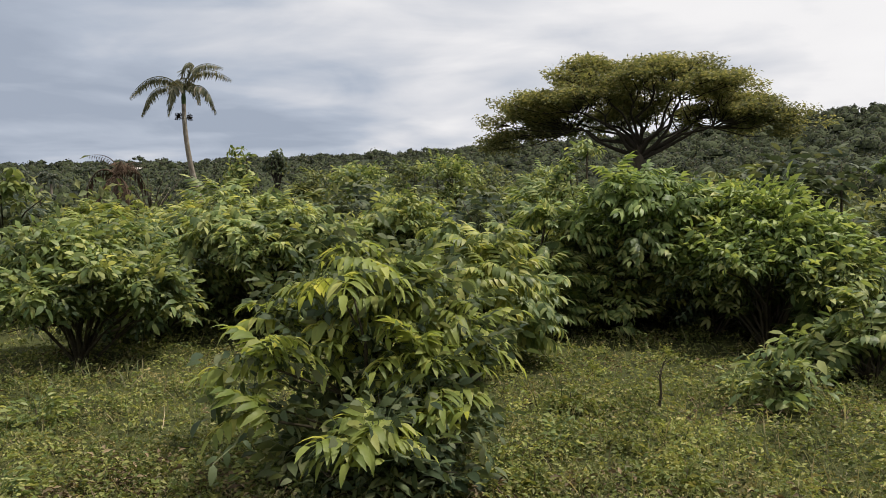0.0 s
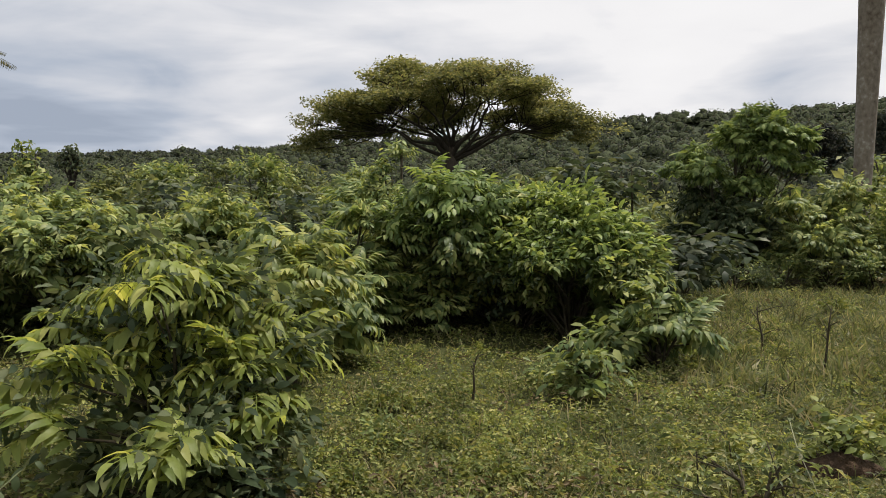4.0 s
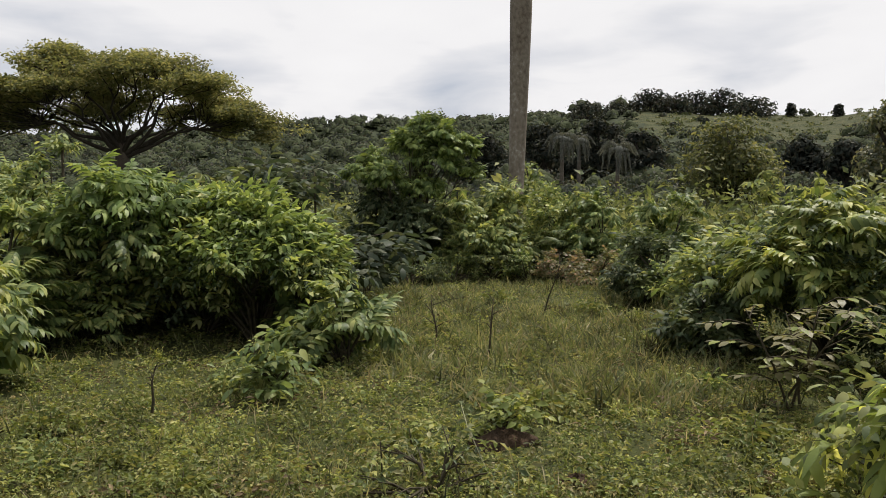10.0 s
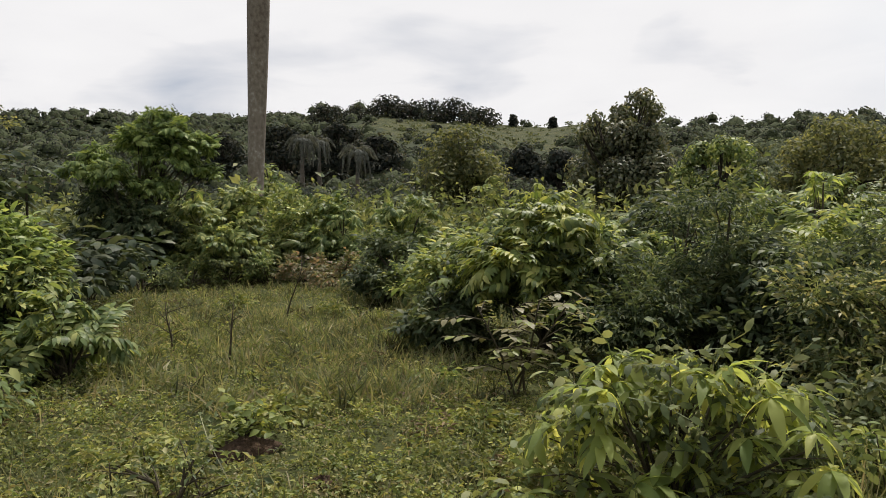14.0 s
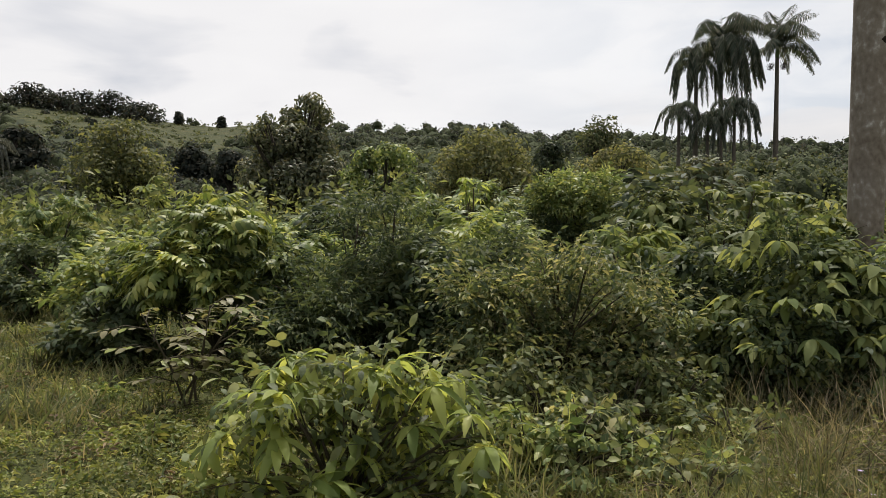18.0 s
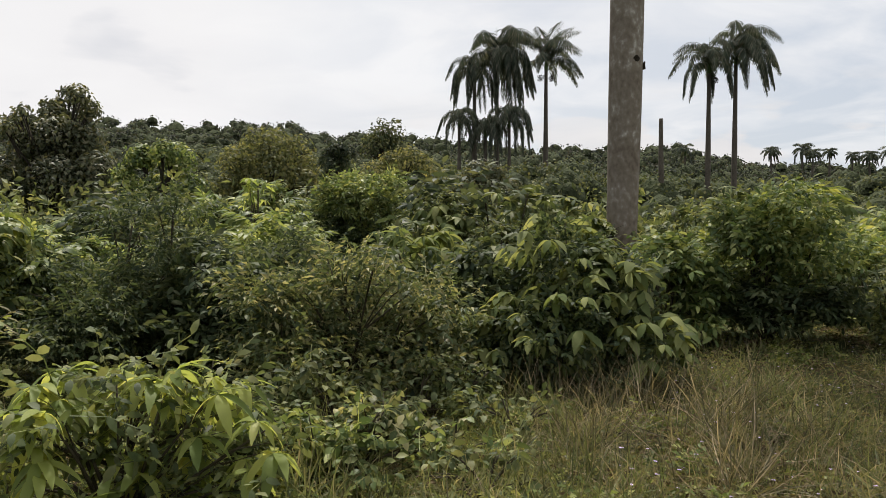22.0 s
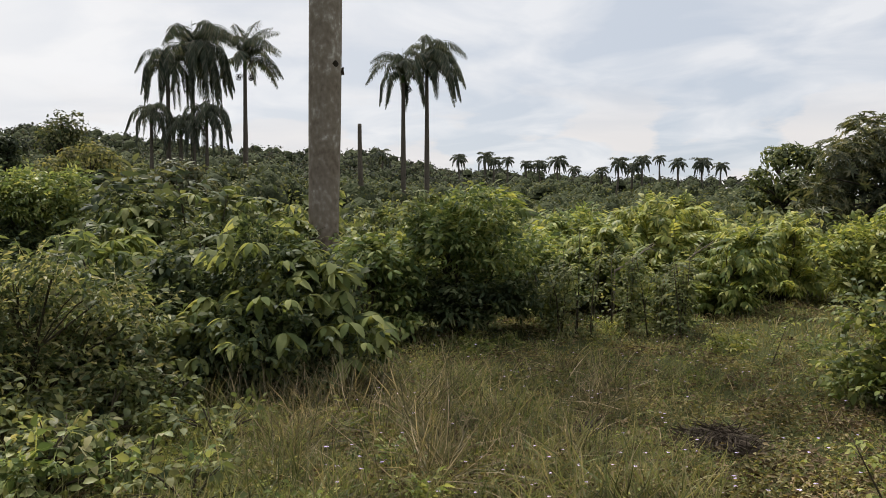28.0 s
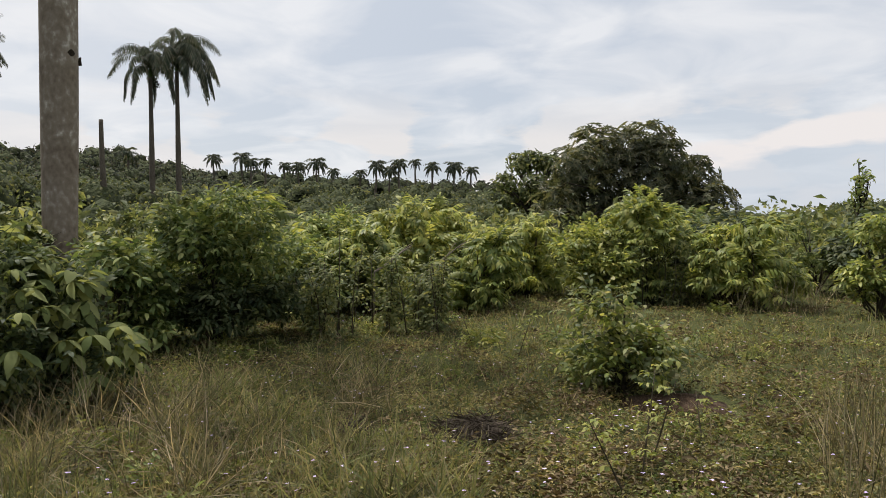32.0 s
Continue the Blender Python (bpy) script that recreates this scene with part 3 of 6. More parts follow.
def shrub(name, kind, b, d, w, h, label, seed, group="", n_lobes=7, dense=1.0, loose=0, mat=None, low=0.06, shape=None, inner=None, topped=None):
    """A shrub: stems, a mass of foliage and, close by, leaves that can be picked apart. inner: finer leaves added
    inside it, mostly dark to stand for shade; topped: brighter leaf colour that paints sun on its upper part.
    """
    rng = np.random.default_rng(seed)
    tpl, m, per = kind_of(kind, seed, d)
    m = mat or m
    C, R = shaped(rng, shape, w, h) if shape else lobes(rng, w, h, n_lobes, low)
    root = thing(name, at(b, d), label, "shrub", group, -b if shape else rng.uniform(0, 360))
    wood = stems(rng, C, R, h, (0.006 if shape else 0.012) + 0.006 * h, 1 if loose else 2)
    if loose:
        for V, F in wood:
            part("stem", V, F, M_STEM, root)
    else:
        part("stem", *join(wood), M_STEM, root, "thin brown woody stems")
    n = int(per * dense * (4 * math.pi * (R ** 2).sum()) * 0.55)
    P, v = on_lobes(rng, C, R, n, 0.0 if kind in ("whorl", "feather") else 0.25)
    X = droopy(rng, v, 0.1)
    if kind in ("palmate", "whorl"):
        X = unit(X * np.array([1, 1, 0.35]))
    if kind == "feather":
        X = unit(v * np.array([1, 1, 0.3]) + rng.normal(size=v.shape) * np.array([0.45, 0.45, 0.2]) + np.array([0, 0, 0.1]))
    back = 0.22 if kind not in ("palmate", "whorl") else 0.02
    P = P - X * back
    if loose:
        keep = np.argsort(-(P @ np.array([0, 0, 0.3]) + np.linalg.norm(P[:, :2], axis=1)))[:loose]
        meshes = [mesh_of("leaf", *t, m, True) for t in tpl]
        for j in keep:
            ob = new("leaf", meshes[j % 3])
            ob.parent = root
            q = Vector(X[j]).to_track_quat("X", "Z")
            k = rng.uniform(0.85, 1.2)
            ob.matrix_basis = Matrix.LocRotScale(Vector(P[j]), q, (k, k, k))
        rest = np.setdiff1d(np.arange(n), keep)
        P, X = P[rest], X[rest]
    out = []
    for i, t in enumerate(tpl):
        s = slice(i, None, 3)
        out.append(strew(t, X[s], rng.normal(size=len(X[s])) * 0.35, P[s], rng.uniform(0.75, 1.2, len(X[s]))))
    V, F = join(out)
    # sun on the upper leaves is painted: a second, brighter leaf material
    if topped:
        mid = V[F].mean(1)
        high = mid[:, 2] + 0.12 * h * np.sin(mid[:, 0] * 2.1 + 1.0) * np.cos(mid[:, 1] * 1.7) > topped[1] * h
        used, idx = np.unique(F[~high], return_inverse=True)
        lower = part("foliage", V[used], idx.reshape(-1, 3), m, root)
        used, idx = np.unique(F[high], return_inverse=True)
        part("young_growth", V[used], idx.reshape(-1, 3), topped[0], lower, "upper leaves coloured brighter for the sunlit top")
    else:
        part("foliage", V, F, m, root, smooth=kind in ("palmate", "whorl", "pinnate", "feather"))
    # extra inner leaves, mostly M_DARK: shade inside the shrub put into colour
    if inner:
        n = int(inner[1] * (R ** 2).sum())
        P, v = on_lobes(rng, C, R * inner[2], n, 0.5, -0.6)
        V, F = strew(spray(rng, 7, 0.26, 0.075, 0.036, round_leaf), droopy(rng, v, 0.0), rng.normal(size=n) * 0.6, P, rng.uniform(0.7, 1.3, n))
        part("undergrowth", V, F, inner[0], root, "tangle of small leaves inside, mostly coloured dark as shade")
    return root


# ---- ground ----
def make_ground():
    rings = np.concatenate([[0.6, 1.5, 2.5], np.arange(3.5, 20, 0.5), np.geomspace(20, 4600, 64)])
    nb = 400
    bs = np.linspace(-180, 180, nb, endpoint=False)
    Bg, Dg = np.meshgrid(bs, rings)
    Z = height(Bg, Dg)
    V = np.stack([Dg * np.sin(np.radians(Bg)), Dg * np.cos(np.radians(Bg)), Z], -1).reshape(-1, 3)
    V = np.concatenate([V, [[0, 0, 0]]])
    F = []
    for i in range(len(rings) - 1):
        j = np.arange(nb)
        k = (j + 1) % nb
        F.append(np.stack([i * nb + j, i * nb + k, (i + 1) * nb + k], 1)); F.append(np.stack([i * nb + j, (i + 1) * nb + k, (i + 1) * nb + j], 1))
    j = np.arange(nb)
    F.append(np.stack([np.full(nb, len(V) - 1), (j + 1) % nb, j], 1))
    F = np.concatenate(F)[:, ::-1]
    ob = new("ground", mesh_of("ground", V, F, M_GROUND, True))
    ob.data.materials.append(M_FLOOR)
    ob.data.materials.append(M_HILLGRASS)
    mid = V[F].mean(1)
    r, a = np.hypot(mid[:, 0], mid[:, 1]), np.degrees(np.arctan2(mid[:, 0], mid[:, 1]))
    knoll = (a > -10.5 + np.sin(r * 0.1)) & (a < 5.5 + 2 * np.sin(r * 0.07)) & (r > 176 + 10 * np.sin(a * 1.3)) & (r < 400)
    ob.data.polygons.foreach_set("material_index", np.where(knoll, 2, (r > 55) * 1).astype(np.int32))
    tagged(ob, "weedy green clearing rising to wooded hills", "ground", kind="structure")


make_ground()


# ---- palms ----
def frond_mesh(name, mat, L, seed, pairs=34, leaf=0.62, droop=0.9, width=0.05, arc=None):
    """A feather frond along x. arc: angle at its root and at its tip, and the stretch over which it bends."""
    rng = np.random.default_rng(seed)
    s = np.linspace(0, 1, 14)
    bend = -droop * s ** 1.3
    if arc:
        u = np.clip((s - arc[2]) / (arc[3] - arc[2]), 0, 1)
        bend = np.radians(arc[0] + (arc[1] - arc[0]) * u * u * (3 - 2 * u))
    step = L / 13
    pts = np.concatenate([[(0, 0, 0)], np.cumsum(np.stack([np.cos(bend[1:]), 0 * bend[1:], np.sin(bend[1:])], 1) * step, 0)])
    out = [tube(pts, 0.035 * (1 - 0.85 * s), 4)]
    t = np.linspace(0.12, 0.99, pairs)
    for side in (-1, 1):
        q = np.stack([np.interp(t, s, pts[:, k]) for k in range(3)], 1)
        k = np.sin(np.pi * (0.12 + 0.84 * t)) ** 0.6 * rng.uniform(0.8, 1.1, pairs)
        tx, tz = np.cos(np.interp(t, s, bend)), np.sin(np.interp(t, s, bend))
        hang = rng.uniform(0.15, 1.2, pairs)
        fw = np.stack([tx * 0.6, np.full(pairs, side * 0.7), tz * 0.6 - hang], 1)
        out.append(strew(blade(leaf, width, 0.55, 0.1), unit(fw), np.full(pairs, side * 0.5), q, k))
    V, F = join(out)
    return mesh_of(name, V, F, mat)


MOP = ((84, -45, 0.05, 0.95), (60, -68, 0.0, 0.85), (26, -82, 0.0, 0.75))
STAR = ((80, 5, 0.1, 1.0), (58, -40, 0.1, 1.0), (25, -65, 0.0, 0.9))
FROND = [frond_mesh("frond", M_FROND, 4.9, i, 70, 0.85, 0, 0.085, a) for i, a in enumerate(MOP)]
FROND_MOP = [frond_mesh("frond", M_FROND, 5.4, 30 + i, 74, 0.85, 0, 0.085, a) for i, a in enumerate(((84, -72, 0.05, 0.85), (62, -80, 0.0, 0.7), (32, -86, 0.0, 0.6)))]
FROND_UP = [frond_mesh("frond", M_FROND, 4.2, 5 + i, 60, 0.85, 0, 0.09, a) for i, a in enumerate(STAR)]
FROND_A = [frond_mesh("frond", M_FRONDPALE, 3.5, 9 + i, 54, 0.6, 0, 0.1, a) for i, a in enumerate(((72, -25, 0, 1.0), (50, -50, 0, 0.95), (22, -70, 0, 0.9)))]
FROND_GREY = [frond_mesh("frond", M_FRONDGREY, 4.6, 15 + i, 60, 0.8, 0, 0.09, a) for i, a in enumerate(((80, -60, 0, 0.8), (50, -80, 0, 0.7), (15, -86, 0, 0.6)))]
FROND_FAR = [frond_mesh("frond", M_FROND, 2.7, 20 + i, 20, 0.6, 0, 0.2, a) for i, a in enumerate(((80, -25, 0, 0.95), (50, -60, 0, 0.9), (10, -80, 0, 0.75)))]


def palm(name, b, d, hub, label, seed, lean=(0, 0), girth=0.2, fronds=12, set_=FROND, scale=1.0, spear=True, fruit=0, wind=0.0, drop=0.55, group="palms", trunk_mat=None, base=None, crown=True, bulge=0.18, sides=10, profile=None, bunch=1.0):
    """A royal palm: trunk, crownshaft, fronds, spear and hanging fruit. hub: height of the crown's heart over the ground."""
    rng = np.random.default_rng(seed)
    root = thing(name, at(b, d, -0.15), label, "palm tree", group)
    z = np.linspace(0, 1, 26)
    bend = z ** 2
    pts = np.stack([lean[0] * (2 * z - bend), lean[1] * (2 * z - bend), hub * z], 1)
    r = girth * (1.18 - 0.35 * z + bulge * np.exp(-((z - 0.42) / 0.22) ** 2) + 0.35 * np.exp(-z * 16)) * (1 + 0.012 * np.sin(z * 160))
    if profile:
        r = np.interp(hub * z, *zip(*profile)) * (1 + 0.012 * np.sin(z * 160))
    V, F = tube(pts, r, sides)
    part("trunk", V, F, trunk_mat or M_TRUNKD, root, smooth=True)
    if not crown:
        return root
    top = pts[-1]
    V, F = tube([top, top + (0, 0, 0.35 * scale), top + (0, 0, 0.9 * scale)], [girth * 0.85, girth * 0.95, girth * 0.3], 8)
    shaft = part("crownshaft", V, F, M_SHAFT, root, "green crownshaft", True)
    heart = top + np.array([0, 0, 0.75 * scale])
    for i in range(fronds):
        ob = new("frond", set_[i % 3])
        ob.parent = root
        a = 2 * math.pi * i * 0.382 + rng.uniform(-0.2, 0.2)
        X = Vector((math.cos(a) + wind * math.cos(radians(b)), math.sin(a) - wind * math.sin(radians(b)), rng.uniform(-0.1, 0.12))).normalized()
        k = scale * rng.uniform(0.85, 1.1)
        ob.matrix_basis = Matrix.LocRotScale(Vector(heart), X.to_track_quat("X", "Z"), (k, k, k))
    if spear:
        V, F = tube([heart, heart + (0.03, 0, 1.2 * scale), heart + (0.0, 0.05, 2.4 * scale)], [0.04, 0.025, 0.006], 5)
        part("spear_leaf", V, F, M_FROND, shaft, "unopened spear leaf")
    for i in range(fruit):
        a = radians(-b) + math.pi * i + 0.2
        c = top + np.array([math.cos(a), math.sin(a), 0]) * (girth + 0.3 * scale * bunch) + (0, 0, -drop)
        P = c + np.clip(rng.normal(size=(150, 3)), -1.5, 1.5) * np.array([0.12, 0.12, 0.15]) * (0.7 + 0.5 * scale) * bunch
        V, F = strew(blade(0.14, 0.07, 0.5), unit(rng.normal(size=(150, 3)) + (0, 0, -0.8)), rng.uniform(0, 6, 150), P, bunch)
        part("fruit", V, F, M_FRUIT, shaft, "dark hanging fruit", kind="stuff")
    return root


def hub_height(b, d, e):
    return EYE + d * math.tan(radians(e)) - float(height(b, d)) + 0.15


def side(b, x):
    """x metres to the right as seen from the clearing."""
    return (x * math.cos(radians(b)), -x * math.sin(radians(b)))


palm("royal_palm", -75.8, 38.0, hub_height(-78, 38, 7.1), "slender leaning royal palm with yellowed fronds and fruit clusters", 1, side(-77, -1.47), 0.115, 9, FROND_A, 0.8, False, 2, drop=0.55, bunch=0.55, group="", bulge=0.1, trunk_mat=M_TRUNK)
palm("royal_palm", -19.05, 21.8, 14.0, "smooth grey royal palm trunk standing behind shrubs", 2, side(-19, 0.25), 0.25, 12, trunk_mat=M_TRUNK, sides=20, group="tall palm trunks", profile=((0, 0.30), (0.7, 0.215), (2.2, 0.205), (4.5, 0.24), (7, 0.295), (10, 0.29), (14, 0.2)))
near_palm = palm("royal_palm", 45.85, 13.8, 12.0, "thick grey palm trunk with lichen patches and a knot hole", 3, side(46, 0.12), 0.26, 12, trunk_mat=M_TRUNK, sides=24, group="tall palm trunks", profile=((0, 0.35), (0.6, 0.265), (1.6, 0.255), (3.6, 0.275), (5.5, 0.279), (8, 0.27), (12, 0.18)))
for b, e, s, w, n, kind in ((35.5, 9.9, 0.95, -0.25, 22, FROND_MOP), (37.1, 10.7, 1.35, 0.75, 42, FROND[:1] + FROND_MOP[1:]), (40.6, 10.7, 1.15, 0.75, 18, FROND_UP)):
    palm("royal_palm", b, 78, hub_height(b, 78, e) - 0.5, "dark royal palm with windblown drooping fronds on the hillside", int(b * 10), (0, 0), 0.2, n, kind, s, True, 2 if b > 40 else 0, w, 0.75, "windblown palms")
for b, e, s in ((34.4, 6.9, 0.72), (38.0, 6.8, 0.85), (36.3, 6.2, 0.7)):
    palm("young_palm", b, 74, hub_height(b, 74, e) - 0.6, "young dark palm growing below taller palms", int(b * 10), (0, 0), 0.16, 22, FROND_MOP, s, False, 0, 0.3, group="young palms")
for b, e, s, w, n in ((51.7, 9.9, 1.05, -0.1, 18), (53.4, 10.4, 1.2, 0.8, 26)):
    palm("royal_palm", b, 76, hub_height(b, 76, e) - 0.3, "tall royal palm with drooping windblown crown", int(b * 10), (0, 0), 0.2, n, FROND, s, True, 1 if b < 52 else 0, w, group="windblown palms")
palm("palm_stump", 48.8, 62, hub_height(48.7, 62, 6.8), "bare dead palm trunk with no crown", 7, side(48, -0.25), 0.18, crown=False, group="")
palm("royal_palm", 50.2, 150, hub_height(50.2, 150, 4.2), "small distant royal palm", 8, (0, 0), 0.2, 12, FROND_FAR, 1.25, False, group="distant palms")
for i, (b, e) in enumerate(((55.7, 4.0), (57.5, 4.0), (58.1, 3.8), (59.2, 3.9), (61.6, 3.5), (62.9, 3.7), (64.0, 3.2), (65.8, 3.1), (66.9, 3.5), (68.6, 3.7), (69.9, 3.9), (71.2, 3.5), (72.7, 3.4), (73.8, 3.2), (60.4, 3.6), (67.9, 3.2))):
    d = 165 + 9 * math.sin(i * 2.1)
    palm("royal_palm", b, d, hub_height(b, d, e + 0.05), "distant royal palm in a row along the ridge", 30 + i, side(b, 0.4 * math.sin(i)), 0.2, 20, FROND_FAR, 0.98 + 0.22 * math.sin(i * 1.7), False, wind=0.35, group="distant palms", sides=6)
for b, d, e in ((-15.6, 62, 4.6), (-14.4, 66, 4.5), (-11.7, 60, 3.8)):
    palm("young_palm", b, d, hub_height(b, d, e), "young palm with grey-green hanging fronds before the woods", int(90 - b), (0, 0), 0.15, 14, FROND_GREY, 0.52, False, group="grey-green palms")


for i, (b, e, d) in enumerate(((-92.9, 2.2, 190), (-91.2, 2.1, 205), (-89.4, 2.3, 190), (-88.0, 1.8, 150), (-86.9, 1.8, 155), (-86.3, 1.7, 150), (-84.0, 2.3, 200))):
    palm("royal_palm", b, d, hub_height(b, d, e), "distant pale-trunked royal palm rising from the woods", 60 + i, (0, 0), 0.22, 12, FROND_FAR, 1.0, False, group="distant palms", sides=6, trunk_mat=M_TRUNK)


# ---- trees ----
def tree(name, b, d, w, h, label, seed, mat=M_TREE, leaf=0.24, count=2600, n_lobes=12, trunk=0.16, low=0.28, group="", airy=0.3, flat=0.3, shape=None, rosette=False):
    rng = np.random.default_rng(seed)
    root = thing(name, at(b, d, -0.1), label, "tree", group, -b if shape else 0.0)
    C, R = shaped(rng, shape, w, h) if shape else lobes(rng, w, h, n_lobes, low, flat)
    out = [tube([(0, 0, 0), (0.05 * w * rng.normal() * 0.3, 0, h * 0.3), (0, 0, h * 0.62)], [trunk * 1.2, trunk * 0.9, trunk * 0.4], 8)]
    for c, r in zip(C, R):
        s = np.array([0, 0, h * rng.uniform(0.2, 0.4)])
        out.append(tube([s, (s + c) / 2 + (0, 0, 0.06 * h), c], [trunk * 0.55, trunk * 0.35, trunk * 0.12], 5))
        for _ in range(3):
            e = c + unit(rng.normal(size=3)) * r
            out.append(tube([c * 0.7 + s * 0.3, (c + e) / 2, e], [trunk * 0.25, trunk * 0.16, trunk * 0.05], 4))
    V, F = join(out)
    part("trunk", V, F, M_LIMB, root, smooth=True)
    P, v = on_lobes(rng, C, R, count, airy, -0.6)
    P = P + np.clip(rng.normal(size=P.shape), -1.2, 1.2) * 0.08 * R.mean()
    if rosette:
        # leaves in stars at the twigs' ends, looking outward
        star = join([strew(flake(leaf, leaf * 0.3, 0.3), unit(np.array([[math.cos(a), math.sin(a), 0.35]])), np.zeros(1), np.zeros((1, 3)), 1.0) for a in np.arange(8) * 0.785])
        face = unit(v + rng.normal(size=v.shape) * 0.35 + np.array([0, 0, 0.3]))
        X, _ = tangent(rng, face, 0.01)
        V, F = strew(star, X, np.zeros(count), P, rng.uniform(0.7, 1.25, count), face)
        part("crown", V, F, mat, root)
        return root
    X, face = tangent(rng, v + np.array([0, 0, 0.25]), 0.45)
    V, F = strew(oval(leaf, leaf * 0.5, 0.3), X, rng.normal(size=count) * 0.3, P, rng.uniform(0.7, 1.3, count), face)
    part("crown", V, F, mat, root)
    return root


def rain_tree(b, d):
    """The wide umbrella tree: short trunk, sinuous spreading limbs, layered pads of feathery leaves with sky between."""
    rng = np.random.default_rng(77)
    root = thing("rain_tree", at(b, d, -0.2), "huge umbrella-shaped rain tree with spreading limbs and feathery crown", "tree", "", -b)
    g = float(height(b, d)) - 0.2
    fork, lift = 6.2 - g, 3.6 - g
    # the dome's edge: across, and height over the lowest boughs
    PX = (-12.0, -11.4, -10.8, -10.3, -9.2, -6.4, -5.7, -3.6, -2.0, -0.6, 0.6, 3.6, 5.6, 7.2, 9.2, 10.8, 11.9)
    PZ = (2.9, 4.0, 4.8, 6.7, 7.6, 7.5, 9.4, 9.9, 9.4, 9.7, 9.8, 9.6, 9.0, 8.1, 6.5, 5.2, 4.0)
    part("trunk", *tube([(0, 0, -0.1), (0.12, 0, 1.6), (0.0, 0.05, fork - 1), (-0.1, 0, fork + 0.9)], [0.85, 0.66, 0.55, 0.25], 12), M_BARK, root, smooth=True)
    deep = 11.0

    def roof(x, y):
        return lift + 1.5 + (float(np.interp(x, PX, PZ)) - 1.5) * math.sqrt(max(0.0, 1 - (y / deep) ** 2))

    ends = []
    while len(ends) < 96:
        x, y = rng.uniform(-11.2, 11.2), rng.uniform(-6.8, 6.8)
        if (x / 11.3) ** 2 + (y / 6.9) ** 2 > 1 or any(math.hypot(x - e[0], y - e[1]) < 1.15 for e in ends):
            continue
        ends.append(np.array([x, y, roof(x, y) - rng.uniform(0.5, 1.0) - rng.uniform(1.0, 2.0) * (rng.random() < 0.18)]))
    # lower boughs at both sides, under the dome
    for x, z, n in ((-10.6, 3.7, 3), (-9.6, 4.0, 3), (-8.4, 4.3, 3), (-6.6, 4.6, 2), (6.6, 5.2, 2), (8.2, 4.8, 3), (9.4, 4.5, 4)):
        for k in range(n):
            ends.append(np.array([x + rng.normal() * 0.7, rng.uniform(-4.0, 4.0), lift + z + rng.normal() * 0.35]))
    # sparse boughs inside the dome, on its far side
    for _ in range(34):
        x, y = rng.uniform(-9.0, 9.0), rng.uniform(0.5, 5.5)
        ends.append(np.array([x, y, rng.uniform(lift + 3.9 + 0.12 * (9 - abs(x)), max(lift + 5.0, roof(x, y) - 1.6))]))
    ends = np.array(ends)
    n_main = 21
    limb_of = ((np.degrees(np.arctan2(ends[:, 1], ends[:, 0])) + 180) / 360 * n_main).astype(int) % n_main
    wood, pads = [], []
    for i in range(n_main):
        mine = ends[limb_of == i]
        if not len(mine):
            continue
        s0 = np.array([0, 0, fork + rng.uniform(-0.9, 0.7)])
        c = mine.mean(0)
        m1 = s0 + (c - s0) * 0.38 + np.array([rng.normal() * 0.35, rng.normal() * 0.35, rng.uniform(-0.3, 0.5)])
        m2 = s0 + (c - s0) * 0.75 + np.array([rng.normal() * 0.4, rng.normal() * 0.4, -0.3])
        wood.append(tube([s0, (s0 + m1) / 2 + rng.normal(size=3) * 0.2, m1, (m1 + m2) / 2 + rng.normal(size=3) * 0.25, m2], [0.21, 0.15, 0.115, 0.085, 0.06], 7))
        for e in mine:
            o = m1 if np.linalg.norm(e - m1) < np.linalg.norm(e - m2) else m2
            bow = (o + e) / 2 + np.array([rng.normal() * 0.3, rng.normal() * 0.3, rng.uniform(-0.5, 0.1)])
            wood.append(tube([o, (o + bow) / 2 + rng.normal(size=3) * 0.12, bow, e], [0.06, 0.05, 0.04, 0.018], 5))
            for j in range(int(rng.integers(5, 9))):
                q = e + np.array([rng.normal() * 0.7, rng.normal() * 0.7, 0])
                q[2] = e[2] + rng.uniform(0.0, 0.75) - 0.12 * np.linalg.norm(q[:2] - e[:2])
                wood.append(tube([bow * 0.3 + e * 0.7, (bow * 0.15 + e * 0.85 + q) / 2, q], [0.026, 0.018, 0.008], 4))
                pads.append(q)
    part("branchwork", *join(wood), M_LIMB, root, "dark spreading limbs", True)
    pads = np.array(pads)
    n = 95
    P = np.repeat(pads, n, 0) + np.clip(rng.normal(size=(len(pads) * n, 3)), -1.7, 1.7) * np.array([0.50, 0.50, 0.20])
    X = unit(rng.normal(size=P.shape) * np.array([1, 1, 0.45]) + (0, 0, 0.05))
    V, F = strew(flake(0.26, 0.15), X, rng.normal(size=len(P)) * 0.5, P, rng.uniform(0.6, 1.3, len(P)))
    part("crown", V, F, M_RAIN, root)


rain_tree(-46.1, 65)


def tree_at(name, b0, b1, e, d, label, seed, **k):
    """A tree from the bearings of its sides, the elevation of its top and its distance."""
    b = (b0 + b1) / 2
    return tree(name, b, d, 2 * d * math.tan(radians(b1 - b0) / 2), hub_height(b, d, e), label, seed, **k)


